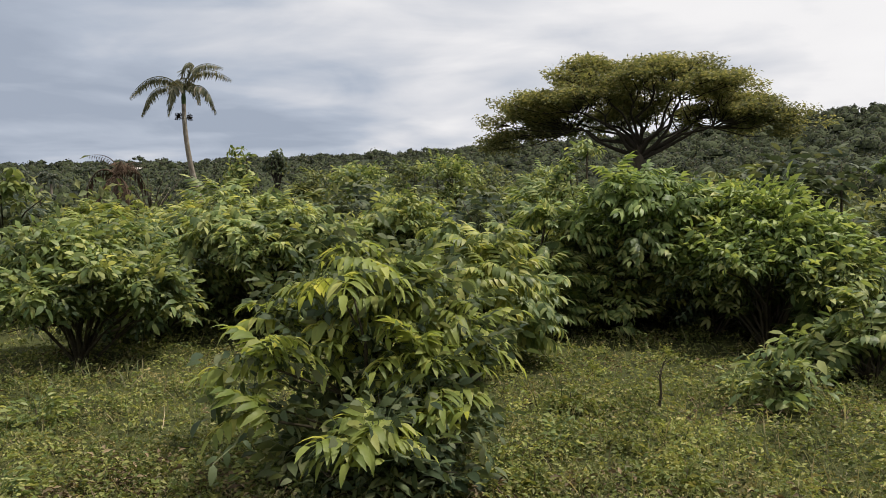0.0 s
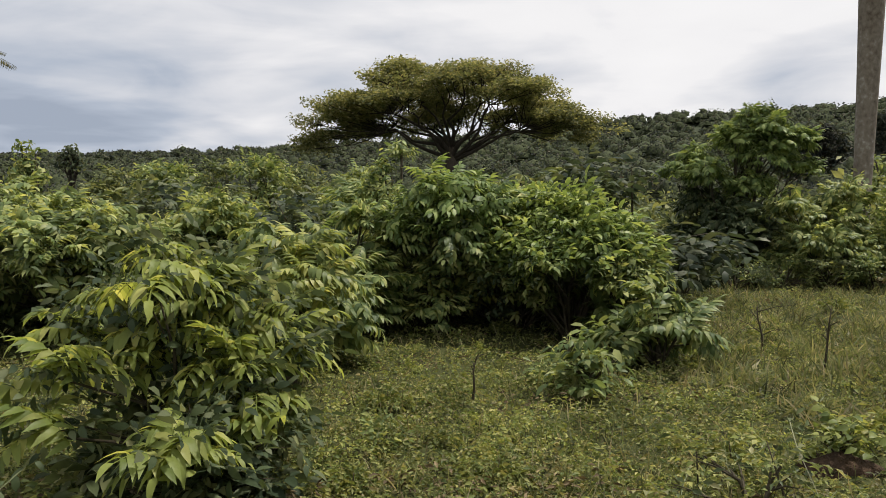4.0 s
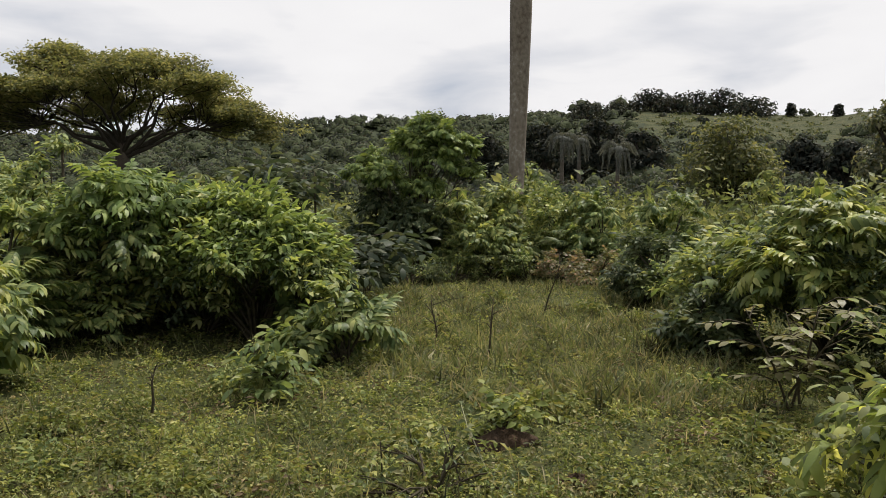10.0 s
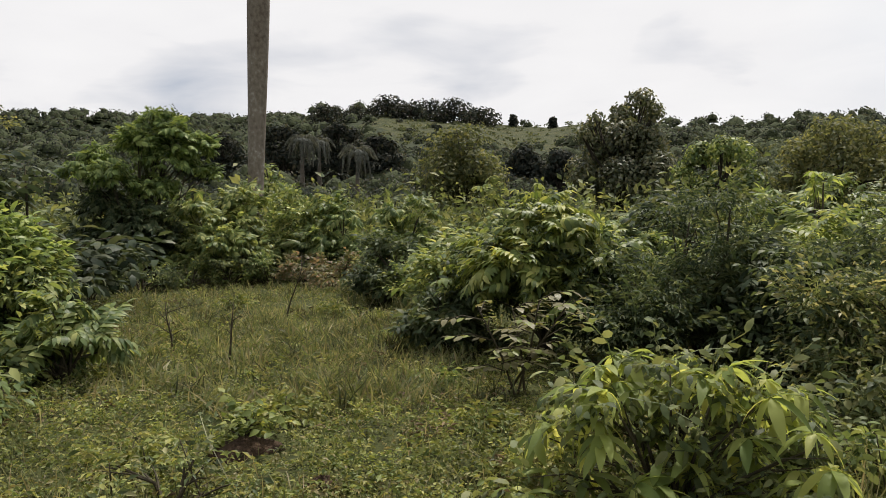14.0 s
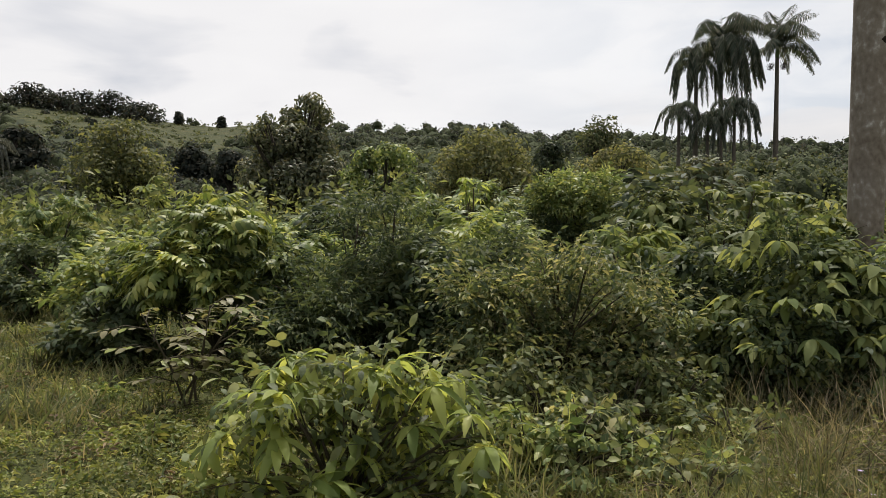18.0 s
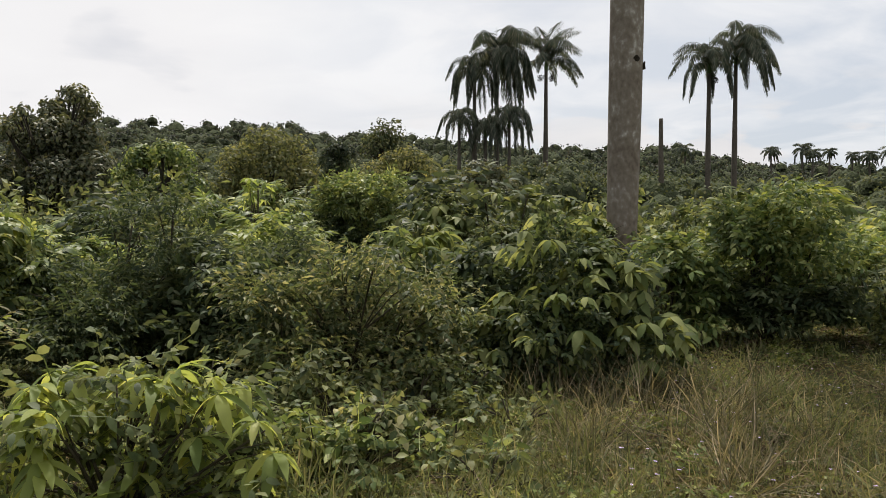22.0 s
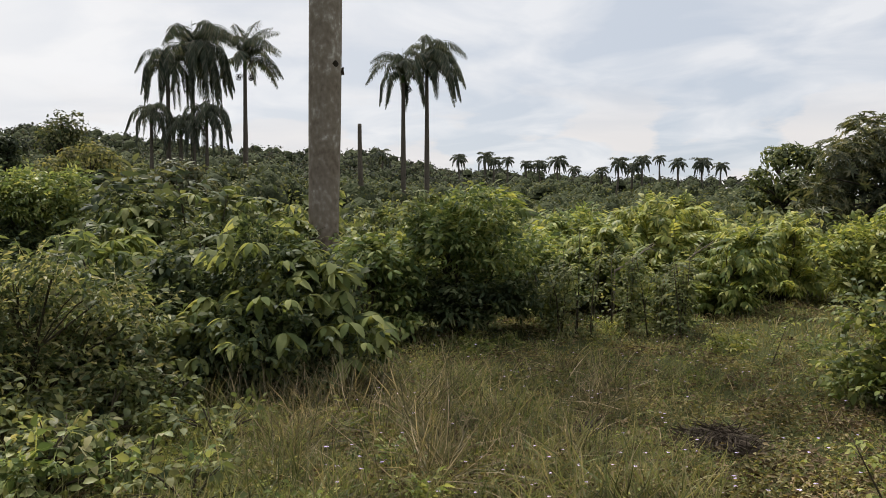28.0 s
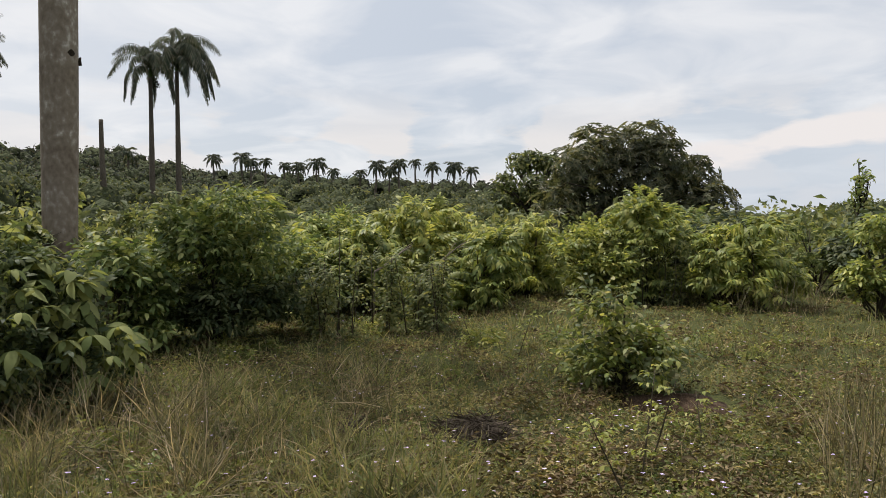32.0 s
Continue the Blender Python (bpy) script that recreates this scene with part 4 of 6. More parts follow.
DOME = ((0, 0.8, 0.17), (-0.16, 0.79, 0.16), (0.16, 0.77, 0.16), (-0.3, 0.62, 0.15), (0.3, 0.6, 0.15), (0.38, 0.38, 0.12), (-0.38, 0.4, 0.13), (0, 0.55, 0.2), (-0.2, 0.45, 0.18), (0.2, 0.42, 0.18), (0, 0.25, 0.18), (0.36, 0.2, 0.13), (-0.36, 0.2, 0.14), (0.2, 0.1, 0.2), (-0.2, 0.1, 0.2))
LUMPY = ((0.13, 0.87, 0.11), (0.04, 0.8, 0.11), (0.22, 0.8, 0.1), (-0.22, 0.74, 0.06), (-0.3, 0.66, 0.07), (0, 0.6, 0.19), (0.2, 0.58, 0.17), (-0.17, 0.55, 0.17), (0.33, 0.45, 0.15), (-0.32, 0.42, 0.15), (0, 0.4, 0.2), (0.2, 0.3, 0.19), (-0.2, 0.28, 0.19))
tree_at("broadleaf_tree", -8.3, -0.4, 6.5, 46, "round open-crowned broadleaf tree before dark woods", 11, count=6500, leaf=0.24, mat=M_RAIN)
tree_at("broadleaf_tree", 2.9, 11.3, 8.5, 40, "olive-brown broadleaf tree with a lumpy pointed crown", 12, count=14000, leaf=0.22, mat=M_STARS, shape=LUMPY)
tree_at("broadleaf_tree", 10.2, 16.8, 4.9, 34, "low round light green tree among shrubs", 13, count=10500, leaf=0.2, mat=M_BROAD, shape=DOME, airy=0.45)
tree_at("broadleaf_tree", 16.8, 25.4, 6.1, 62, "spreading olive-green tree on the hillside", 14, count=9500, leaf=0.32, mat=M_RAIN, shape=DOME)
tree_at("broadleaf_tree", 24.0, 26.8, 5.2, 50, "dense dark rounded tree on the slope", 22, count=4200, leaf=0.22, mat=M_TREE, low=0.0)
tree_at("broadleaf_tree", 27.0, 34.0, 4.9, 58, "low spreading olive-green tree on the slope", 23, count=7500, leaf=0.28, mat=M_RAIN, shape=DOME)
tree_at("broadleaf_tree", 33.4, 39.4, 4.0, 56, "low rounded olive-green tree on the slope", 24, count=5200, leaf=0.28, mat=M_STARS, shape=DOME)
tree_at("broadleaf_tree", 27.0, 31.0, 6.9, 92, "small yellow-green tree on the ridge line", 15, count=1700, leaf=0.42, mat=M_OLIVE, flat=0.1, low=0.5)
tree_at("broadleaf_tree", 78.9, 91.8, 6.6, 40, "dense dark broadleaf tree with shiny large leaves", 16, count=3300, leaf=0.30, mat=M_STARS, shape=DOME, rosette=True, airy=0.25)
tree_at("broadleaf_tree", 75.6, 81.2, 4.9, 44, "rounded green tree beside a larger tree", 17, count=7000, leaf=0.24, shape=DOME, mat=M_WHORL)
tree_at("slender_tree", -75.7, -72.8, 4.3, 26, "slender leafy tree rising from the shrubs", 18, count=900, leaf=0.18, mat=M_BROAD, trunk=0.06)
tree_at("slender_tree", -72.8, -70.8, 4.2, 85, "thin sparse tree with a flat crown", 19, count=500, leaf=0.4, trunk=0.12, low=0.6)
tree_at("slender_tree", 98.8, 100.6, 3.6, 24, "thin upright sapling with sparse leaves", 20, count=420, leaf=0.13, mat=M_BROAD, trunk=0.04)
for i, (b0, b1, e, d) in enumerate(((-23.5, -18.8, 5.4, 84), (-19.2, -14.6, 6.1, 80), (-15.2, -10.6, 6.3, 78), (-11.6, -8.2, 5.4, 76), (-1.6, 2.2, 4.6, 72), (1.4, 4.6, 4.4, 70))):
    tree_at("dark_tree", b0, b1, e, d, "tall dark shade tree at the edge of the woods", 70 + i, mat=M_WOODS, count=5200, leaf=0.4, trunk=0.2, shape=DOME, group="trees at the wood's edge")
for i, (b, e) in enumerate(((-13.8, 7.6), (-11.5, 7.6), (-9.5, 8.3), (-7.9, 8.0), (-6.5, 8.1), (-4.7, 8.2), (-2.8, 7.5), (-0.5, 6.9), (2.3, 6.7))):
    d = 262 + 6 * math.sin(i * 1.9)
    tree("hill_tree", b, d, 13 if i < 7 else 2.2, max(1.7, hub_height(b, d, e)), "dark round tree standing on the hill crest", 40 + i, mat=M_WOODS, count=900, leaf=1.0, trunk=0.3, shape=DOME, group="hilltop trees")


# ---- woods on the hills ----
def canopy_dome(rng, rings, sides):
    """One lumpy crown seen from outside, open below."""
    th = np.linspace(0, 2 * np.pi, sides, endpoint=False)
    V, F = [(0, 0, 0.8)], []
    f = rng.uniform(0, 6.28, 6)
    for i in range(1, rings + 1):
        q = i / rings * 1.9
        for t in th:
            k = 1 + 0.16 * math.sin(3 * t + 2.2 * q + f[0]) + 0.12 * math.sin(5 * t - 3 * q + f[1]) + 0.07 * math.sin(2 * t + f[2])
            k *= rng.uniform(0.8, 1.12)
            V.append((math.sin(q) * math.cos(t) * k, math.sin(q) * math.sin(t) * k, math.cos(q) * 0.8 * k))
    F += [(0, 1 + j, 1 + (j + 1) % sides) for j in range(sides)]
    for i in range(rings - 1):
        for j in range(sides):
            p, q = 1 + i * sides + j, 1 + i * sides + (j + 1) % sides
            F += [(p, p + sides, q + sides), (p, q + sides, q)]
    return np.array(V), np.array(F)


def make_woods():
    rng = np.random.default_rng(5)
    P, X, S, crowns = [], [], [], []
    n = 3300
    bs = rng.uniform(-112, 118, n)
    D, _ = ridge(bs)
    u = rng.random(n)
    ds = 52 * (D * 1.02 / 52) ** (u ** 0.75)
    # closer crowns that hide the feet of the palms on the hillside
    bs = np.concatenate([bs, rng.uniform(10, 60, 700), rng.uniform(28, 47.5, 46)]); ds = np.concatenate([ds, 60 + 170 * rng.random(700), rng.uniform(58, 70, 46)]); n += 700
    more = rng.uniform(-112, -18, 1300)
    bs = np.concatenate([more, bs]); ds = np.concatenate([90 + (ridge(more)[0] - 90) * rng.random(1300) ** 1.1, ds]); n += 1300
    far = rng.uniform(-112, -14, 520)
    bs = np.concatenate([far, bs]); ds = np.concatenate([ridge(far)[0] * rng.uniform(0.8, 1.01, 520), ds]); n += 520
    D, _ = ridge(bs)
    tops = np.interp(bs, _B, _E)
    for j, (b, d, Dr, sky) in enumerate(zip(bs, ds, D, tops)):
        if rng.random() > 0.25 and (-9.5 < b < 5 and 0.72 * Dr < d < 0.93 * Dr) or (-4 < b < 3.5 and 0.66 * Dr < d < 0.98 * Dr):
            continue
        if (47 < b < 56 and d < 72) or (-60 < b < -33 and d < 80):
            continue
        g = float(height(b, d))
        grow = min(1.0, math.log(d / 50) / math.log(Dr / 50)) ** (0.7 if b < -55 else 0.5)
        crest = 0.9 if -15 < b < -2.5 and d > 0.9 * Dr else (0.5 if b > -42 else 0.25)
        h = min(rng.uniform(4.0, 9.0), EYE + d * math.tan(radians(sky * grow + crest - rng.random() ** 2 * (1.9 if b > 10 and d < 0.85 * Dr else 0.6))) - g)
        if j >= n:
            h = EYE + d * math.tan(radians(rng.uniform(3.0, 4.7))) - g
        if -9.5 < b < 3 and 0.42 * Dr < d < 0.95 * Dr:
            h *= 0.42  # low scrub below the grassy brow
        if h < 1.2 or g + h - EYE < d * 0.008:
            continue
        r = min(rng.uniform(2.0, 4.4) * float(np.interp(d, [60, 150, 300, 800], [0.85, 1.15, 1.45, 2.4])), h * 1.1)
        if d > 0.8 * Dr:
            r = max(r, h * 0.62)
        c = np.array([d * math.sin(radians(b)), d * math.cos(radians(b)), g + h - r * 0.85])
        # a crown of three to five heads, leaves over each
        for _ in range(int(rng.integers(2, 5))):
            o = unit(rng.normal(size=3)) * np.array([0.6, 0.6, 0.28]) * r
            q = r * rng.uniform(0.42, 0.7)
            crowns.append((*(c + o + (0, 0, -0.12 * q)), q * 0.8))
            m = int(np.clip(34 * 110 / d, 11, 64) * max(1.0, (q / 1.9) ** 2 if d < 120 else 1.0))
            v = unit(rng.normal(size=(m, 3)))
            v[:, 2] = np.abs(v[:, 2]) - 0.15
            P.append(c + o + v * (q * rng.uniform(0.86, 1.1, m))[:, None] * np.array([1, 1, 0.8])); X.append(v)
            S.append(float(np.interp(d, [55, 150, 300, 800], [0.27, 0.48, 0.95, 2.1])) * rng.uniform(0.5, 1.3, m))
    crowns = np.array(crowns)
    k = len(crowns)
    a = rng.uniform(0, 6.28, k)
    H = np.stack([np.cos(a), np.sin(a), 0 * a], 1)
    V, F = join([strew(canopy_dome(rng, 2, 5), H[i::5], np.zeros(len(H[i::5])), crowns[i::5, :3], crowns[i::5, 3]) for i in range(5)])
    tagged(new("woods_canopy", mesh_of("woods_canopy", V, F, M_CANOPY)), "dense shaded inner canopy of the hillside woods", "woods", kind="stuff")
    P, X, S = np.concatenate(P), np.concatenate(X), np.concatenate(S)
    X, face = tangent(rng, X + np.array([0, 0, 0.2]), 0.4)
    V, F = strew(flake(1.0, 0.8, 0.15), X, rng.normal(size=len(P)) * 0.2, P - X * (S * 0.5)[:, None], S, face)
    east = np.repeat((np.degrees(np.arctan2(P[:, 0], P[:, 1])) > 11 + 2 * np.sin(P[:, 0] * 0.1)) & (np.hypot(P[:, 0], P[:, 1]) < 125 + 20 * np.sin(P[:, 0] * 0.06)), 2)
    for which, mat, lab in ((~east, M_WOODS, "dense dark green tropical woods covering the hills"), (east, M_OLIVE, "olive-green low woods on the nearer slope")):
        used, idx = np.unique(F[which], return_inverse=True)
        tagged(new("woods", mesh_of("woods", V[used], idx.reshape(-1, 3), mat)), lab, "woods", kind="stuff")


make_woods()


def hill_scrub():
    """Low scattered bushes and coarse tussocks on the grassy brow."""
    rng = np.random.default_rng(14)
    P, X, S = [], [], []
    for _ in range(260):
        b = rng.uniform(-10, 6)
        d = float(ridge(np.array([b]))[0][0]) * rng.uniform(0.62, 1.0)
        r, n = rng.uniform(0.3, 0.75) * (2.2 if rng.random() < 0.12 else 1.0), 26
        v = unit(rng.normal(size=(n, 3))); v[:, 2] = np.abs(v[:, 2])
        P.append(np.array(at(b, d)) + v * r * rng.uniform(0.6, 1.1, (n, 1)) * np.array([1.5, 1.5, 0.75])); X.append(v); S.append(rng.uniform(0.25, 0.6, n) * (0.7 + r))
    P, X, S = np.concatenate(P), np.concatenate(X), np.concatenate(S)
    X, face = tangent(rng, X + np.array([0, 0, 0.3]), 0.5)
    V, F = strew(flake(1.0, 0.6, 0.2), X, rng.normal(size=len(P)) * 0.3, P, S, face)
    tagged(new("hill_scrub", mesh_of("hill_scrub", V, F, M_OLIVE)), "low olive scrub and tussocks dotted over the grassy brow", "scrub", kind="stuff")


hill_scrub()

# ---- shrubs round the clearing ----
BROAD = "leafy green shrub with drooping oval leaves"
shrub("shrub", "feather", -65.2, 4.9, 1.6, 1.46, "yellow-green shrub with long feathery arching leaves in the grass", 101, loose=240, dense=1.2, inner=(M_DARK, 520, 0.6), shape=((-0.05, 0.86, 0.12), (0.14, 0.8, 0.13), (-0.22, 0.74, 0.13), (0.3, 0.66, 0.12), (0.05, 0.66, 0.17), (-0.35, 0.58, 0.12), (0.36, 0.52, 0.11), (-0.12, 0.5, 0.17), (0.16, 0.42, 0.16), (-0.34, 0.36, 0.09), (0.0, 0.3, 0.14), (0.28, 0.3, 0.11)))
for i, (b, d, w, h) in enumerate(((-64.8, 4.62, 1.2, 0.66), (-68.8, 4.85, 0.8, 0.55), (-60.9, 4.85, 0.8, 0.5), (-66.6, 4.4, 0.6, 0.34))):
    shrub("low_shrub", "broad", b, d, w, h, "low broad-leaved weeds at the foot of a shrub", 190 + i, "weeds at the foot", 6, 1.2, mat=M_DARK if i == 0 else M_WHORL, low=0.0)
shrub("shrub", "pinnate_dark", -57.3, 8.5, 1.94, 1.62, "shrub with long feathery leaves hanging over the grass", 102, loose=140, n_lobes=8)
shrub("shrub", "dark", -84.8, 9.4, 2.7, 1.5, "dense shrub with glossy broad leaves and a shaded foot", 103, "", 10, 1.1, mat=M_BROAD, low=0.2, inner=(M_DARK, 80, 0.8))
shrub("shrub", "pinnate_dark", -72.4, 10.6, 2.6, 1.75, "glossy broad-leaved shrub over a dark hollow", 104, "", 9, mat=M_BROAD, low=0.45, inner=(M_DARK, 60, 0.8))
shrub("shrub", "broad", -63.4, 12.8, 2.6, 1.9, BROAD, 105, "shrubs", 8, mat=M_BROAD)
shrub("shrub", "pinnate", -57.6, 7.4, 1.3, 1.5, "tall shrub with yellowing feathery leaves", 137, n_lobes=7, mat=M_YELLOW, low=0.3)
# brighter tops on these two paint the sun on them
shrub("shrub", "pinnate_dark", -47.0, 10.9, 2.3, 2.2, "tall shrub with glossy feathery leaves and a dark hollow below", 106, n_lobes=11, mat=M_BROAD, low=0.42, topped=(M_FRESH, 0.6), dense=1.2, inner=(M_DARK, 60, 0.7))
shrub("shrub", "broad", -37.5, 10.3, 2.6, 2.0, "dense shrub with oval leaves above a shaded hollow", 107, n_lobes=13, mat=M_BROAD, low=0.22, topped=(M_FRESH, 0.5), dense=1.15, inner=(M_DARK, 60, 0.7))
shrub("shrub", "pinnate_dark", -31.3, 8.4, 1.31, 0.88, "low spreading shrub with pale feathery leaves at the grass edge", 108, loose=90)
# dark body and bright top put shade and sun into the leaf colours
shrub("vine_covered_tree", "pinnate_dark", -26.2, 19.8, 3.5, 4.1, "vine-smothered tree coloured for a shaded body and sunlit top", 109, dense=1.3, mat=M_DARK, topped=(M_FRESH, 0.5), inner=(M_DARK, 60, 0.85), shape=((0.05, 0.88, 0.14), (0.2, 0.85, 0.15), (0.33, 0.76, 0.13), (-0.02, 0.75, 0.14), (0.15, 0.68, 0.2), (0.36, 0.63, 0.1), (-0.3, 0.66, 0.1), (-0.38, 0.6, 0.09), (-0.15, 0.55, 0.17), (0.05, 0.5, 0.18), (-0.25, 0.4, 0.18), (0.0, 0.33, 0.2), (-0.3, 0.22, 0.17), (-0.05, 0.18, 0.2), (0.15, 0.25, 0.15), (0.12, 0.1, 0.18), (-0.35, 0.1, 0.14)))
shrub("shrub", "pinnate_dark", -21.0, 19.2, 2.7, 2.35, "shrub with glossy feathery leaves beside a palm trunk", 110)
shrub("shrub", "broad", -17.5, 19.6, 2.4, 2.25, BROAD, 111, "shrubs", low=0.0)
shrub("shrub", "pinnate_dark", -13.4, 19.0, 2.2, 2.15, "green shrub with feathery drooping leaves", 112)
shrub("shrub", "pinnate_dark", -8.7, 16.5, 2.0, 2.0, "green shrub with feathery drooping leaves", 113)
shrub("shrub", "dark", -9.5, 14.0, 1.56, 1.32, "small dark glossy shrub at the end of the clearing", 114)
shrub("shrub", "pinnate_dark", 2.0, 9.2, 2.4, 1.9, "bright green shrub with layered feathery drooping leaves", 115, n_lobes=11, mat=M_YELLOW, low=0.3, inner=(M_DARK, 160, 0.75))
shrub("shrub", "palmate", 10.8, 4.4, 1.66, 0.97, "bright green shrub with whorls of large drooping leaves", 117, loose=250, dense=0.72, inner=(M_WHORL, 240, 0.5), shape=((0.0, 0.88, 0.11), (0.14, 0.86, 0.1), (-0.16, 0.8, 0.11), (0.28, 0.74, 0.12), (-0.3, 0.66, 0.1), (0.4, 0.6, 0.1), (0.05, 0.66, 0.14), (-0.4, 0.42, 0.09), (0.42, 0.36, 0.1), (0.2, 0.5, 0.14), (-0.2, 0.45, 0.12), (-0.3, 0.18, 0.11), (0.25, 0.16, 0.13), (0.0, 0.34, 0.15), (-0.08, 0.14, 0.13), (0.1, 0.12, 0.13), (0.42, 0.14, 0.1), (-0.44, 0.16, 0.08)))
shrub("shrub", "fine", 13.0, 8.9, 1.9, 1.96, "dark fine-leaved shrub in shade", 118, n_lobes=8, mat=M_DARK)
shrub("shrub", "fine", 26.6, 7.3, 2.3, 1.4, "tangled fine-leaved shrub with thin pale twigs", 119, shape=((-0.1, 0.88, 0.08), (0.06, 0.84, 0.09), (-0.25, 0.72, 0.09), (0.2, 0.72, 0.1), (-0.36, 0.6, 0.1), (0.0, 0.62, 0.14), (0.34, 0.55, 0.11), (-0.2, 0.45, 0.14), (0.18, 0.42, 0.14), (0.42, 0.36, 0.09), (-0.42, 0.32, 0.1), (0.0, 0.25, 0.16), (-0.25, 0.15, 0.13), (0.28, 0.15, 0.13)), dense=1.15, inner=(M_DARK, 120, 0.7))
shrub("shrub", "palmate", 19.6, 13.0, 1.3, 2.29, "tall shrub with whorled leaves", 120)
# the sunlit top is coloured in over the dark body
shrub("shrub", "dark", 27.4, 17.0, 3.2, 2.6, "dense dark rounded shrub, its sunlit top coloured brighter", 121, n_lobes=13, low=0.0, dense=0.9, topped=(M_BROAD, 0.62), inner=(M_DARK, 90, 0.9))
shrub("shrub", "whorl", 34.2, 13.0, 2.3, 2.05, "wide shrub with whorls of drooping leaves", 122, dense=0.6, inner=(M_WHORL, 320, 0.85))
shrub("shrub", "whorl", 42.3, 7.9, 2.4, 1.66, "dark shrub with whorls of large drooping leaves", 123, loose=220, n_lobes=12, low=0.05, dense=0.6, inner=(M_DARK, 520, 0.6))
# light top over a shaded foot, both put into the leaf colours
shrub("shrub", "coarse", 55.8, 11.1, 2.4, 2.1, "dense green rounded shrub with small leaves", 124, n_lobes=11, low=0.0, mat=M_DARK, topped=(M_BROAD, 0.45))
shrub("shrub", "thicket_pinnate", 70.9, 16.0, 3.2, 2.1, "wide shrub with layered yellow-green feathery leaves", 125, "", 9)
shrub("shrub", "thicket_pinnate", 78.0, 17.1, 1.81, 1.76, "shrub with layered yellow-green feathery leaves", 126)
shrub("shrub", "pinnate", 86.5, 16.2, 2.3, 2.3, "tall feathery light green shrub", 127, n_lobes=9, mat=M_YELLOW)
shrub("shrub", "thicket_pinnate", 92.8, 15.6, 2.33, 1.74, "shrub with layered yellow-green feathery leaves", 128, "", 8)
shrub("shrub", "rusty", 84.4, 7.7, 1.25, 1.0, "small yellow-green shrub standing alone in the grass", 129, n_lobes=9, dense=0.6, loose=80, low=0.05, mat=M_YELLOW, inner=(M_FINE, 220, 0.75))
shrub("shrub", "broad", 100.8, 15.1, 1.5, 1.75, BROAD, 130, "shrubs", mat=M_YELLOW)
shrub("seedling", "rusty", -19.6, 5.6, 0.51, 0.41, "small leafy seedling over a dark bare hollow", 131, loose=24, n_lobes=4, mat=M_YELLOW)
shrub("low_shrub", "fine", -25.0, 4.5, 1.2, 0.38, "low leafy undergrowth clump in the grass", 132, n_lobes=6, low=0.0)
shrub("low_shrub", "broad", -36.4, 6.9, 0.64, 0.5, "low leafy weed clump in the grass", 133, n_lobes=5, low=0.0)
shrub("low_shrub", "rusty", 26.8, 4.9, 0.95, 0.52, "low small-leaved shrub in the grass", 134, n_lobes=6, low=0.0, mat=M_BROAD)
shrub("low_shrub", "broad", -33.6, 8.4, 0.9, 0.6, "low leafy weed clump in the grass", 135, n_lobes=5, low=0.0)
for i, (b, d, w, h, mat) in enumerate(((20.6, 5.9, 0.8, 0.45, M_WHORL), (23.2, 5.1, 0.9, 0.5, M_BROAD), (25.4, 6.2, 1.0, 0.55, M_WHORL), (29.2, 5.2, 0.9, 0.5, M_FINE), (31.0, 6.4, 1.1, 0.55, M_WHORL), (34.2, 6.7, 0.9, 0.45, M_WHORL), (18.2, 5.0, 0.6, 0.4, M_WHORL), (36.4, 4.6, 1.0, 0.28, M_WHORL), (33.6, 5.2, 0.9, 0.32, M_BROAD), (38.6, 5.9, 0.9, 0.3, M_WHORL))):
    shrub("low_shrub", "rusty", b, d, w, h, "low dark leafy undergrowth beside taller shrubs", 180 + i, "undergrowth", 5, 1.2, mat=mat, low=0.0)
for i, (b, d, w, h, mat) in enumerate(((-29.6, 16.4, 1.6, 0.8, M_WHORL), (-26.4, 17.6, 1.7, 0.85, M_DARK), (-23.4, 18.0, 1.6, 0.7, M_BROAD), (-20.6, 18.2, 1.6, 0.75, M_WHORL), (-18.0, 18.4, 1.7, 0.8, M_BROAD), (-15.4, 17.8, 1.6, 0.8, M_RUSTY), (-12.8, 16.8, 1.6, 0.85, M_RUSTY), (-10.8, 15.2, 1.5, 0.8, M_FINE), (-6.6, 13.4, 1.6, 0.9, M_BROAD))):
    shrub("low_shrub", "rusty", b, d, w, h, "low leafy undergrowth at the end of the clearing", 200 + i, "undergrowth at the clearing's end", 6, 1.1, mat=mat, low=0.0)
# added dark-leaved shrubs behind the hollows, standing in for deep shade there
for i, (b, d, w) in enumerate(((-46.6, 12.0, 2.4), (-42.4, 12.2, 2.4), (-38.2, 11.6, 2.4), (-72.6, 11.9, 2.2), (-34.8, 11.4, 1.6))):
    shrub("shrub", "dark", b, d, w, 1.25, "dark shrub added to darken the hollows in the thicket", 212 + i, "shaded undergrowth", 8, 1.2, low=0.0)
shrub("shrub", "broad", -50.2, 14.0, 1.5, 2.9, "tall narrow leafy shrub rising above the thicket", 136, n_lobes=7)
for i, (b, h) in enumerate(((-65.6, 2.75), (-62.4, 2.85), (-59.6, 2.95), (-56.8, 2.8), (-53.4, 2.7), (-69.5, 2.6))):
    shrub("bushy_tree", "thicket", b, 24.0 + i % 2, 2.5, h + 0.35, "young bushy tree rising above the scrub", 140 + i, "young bushy trees", 9, 1.5, mat=M_WHORL if i % 2 else M_BROAD)
tree_at("broadleaf_tree", -20.6, -15.4, 3.3, 36, "low round light green tree behind a palm trunk", 21, count=3000, leaf=0.24, mat=M_BROAD, low=0.0)
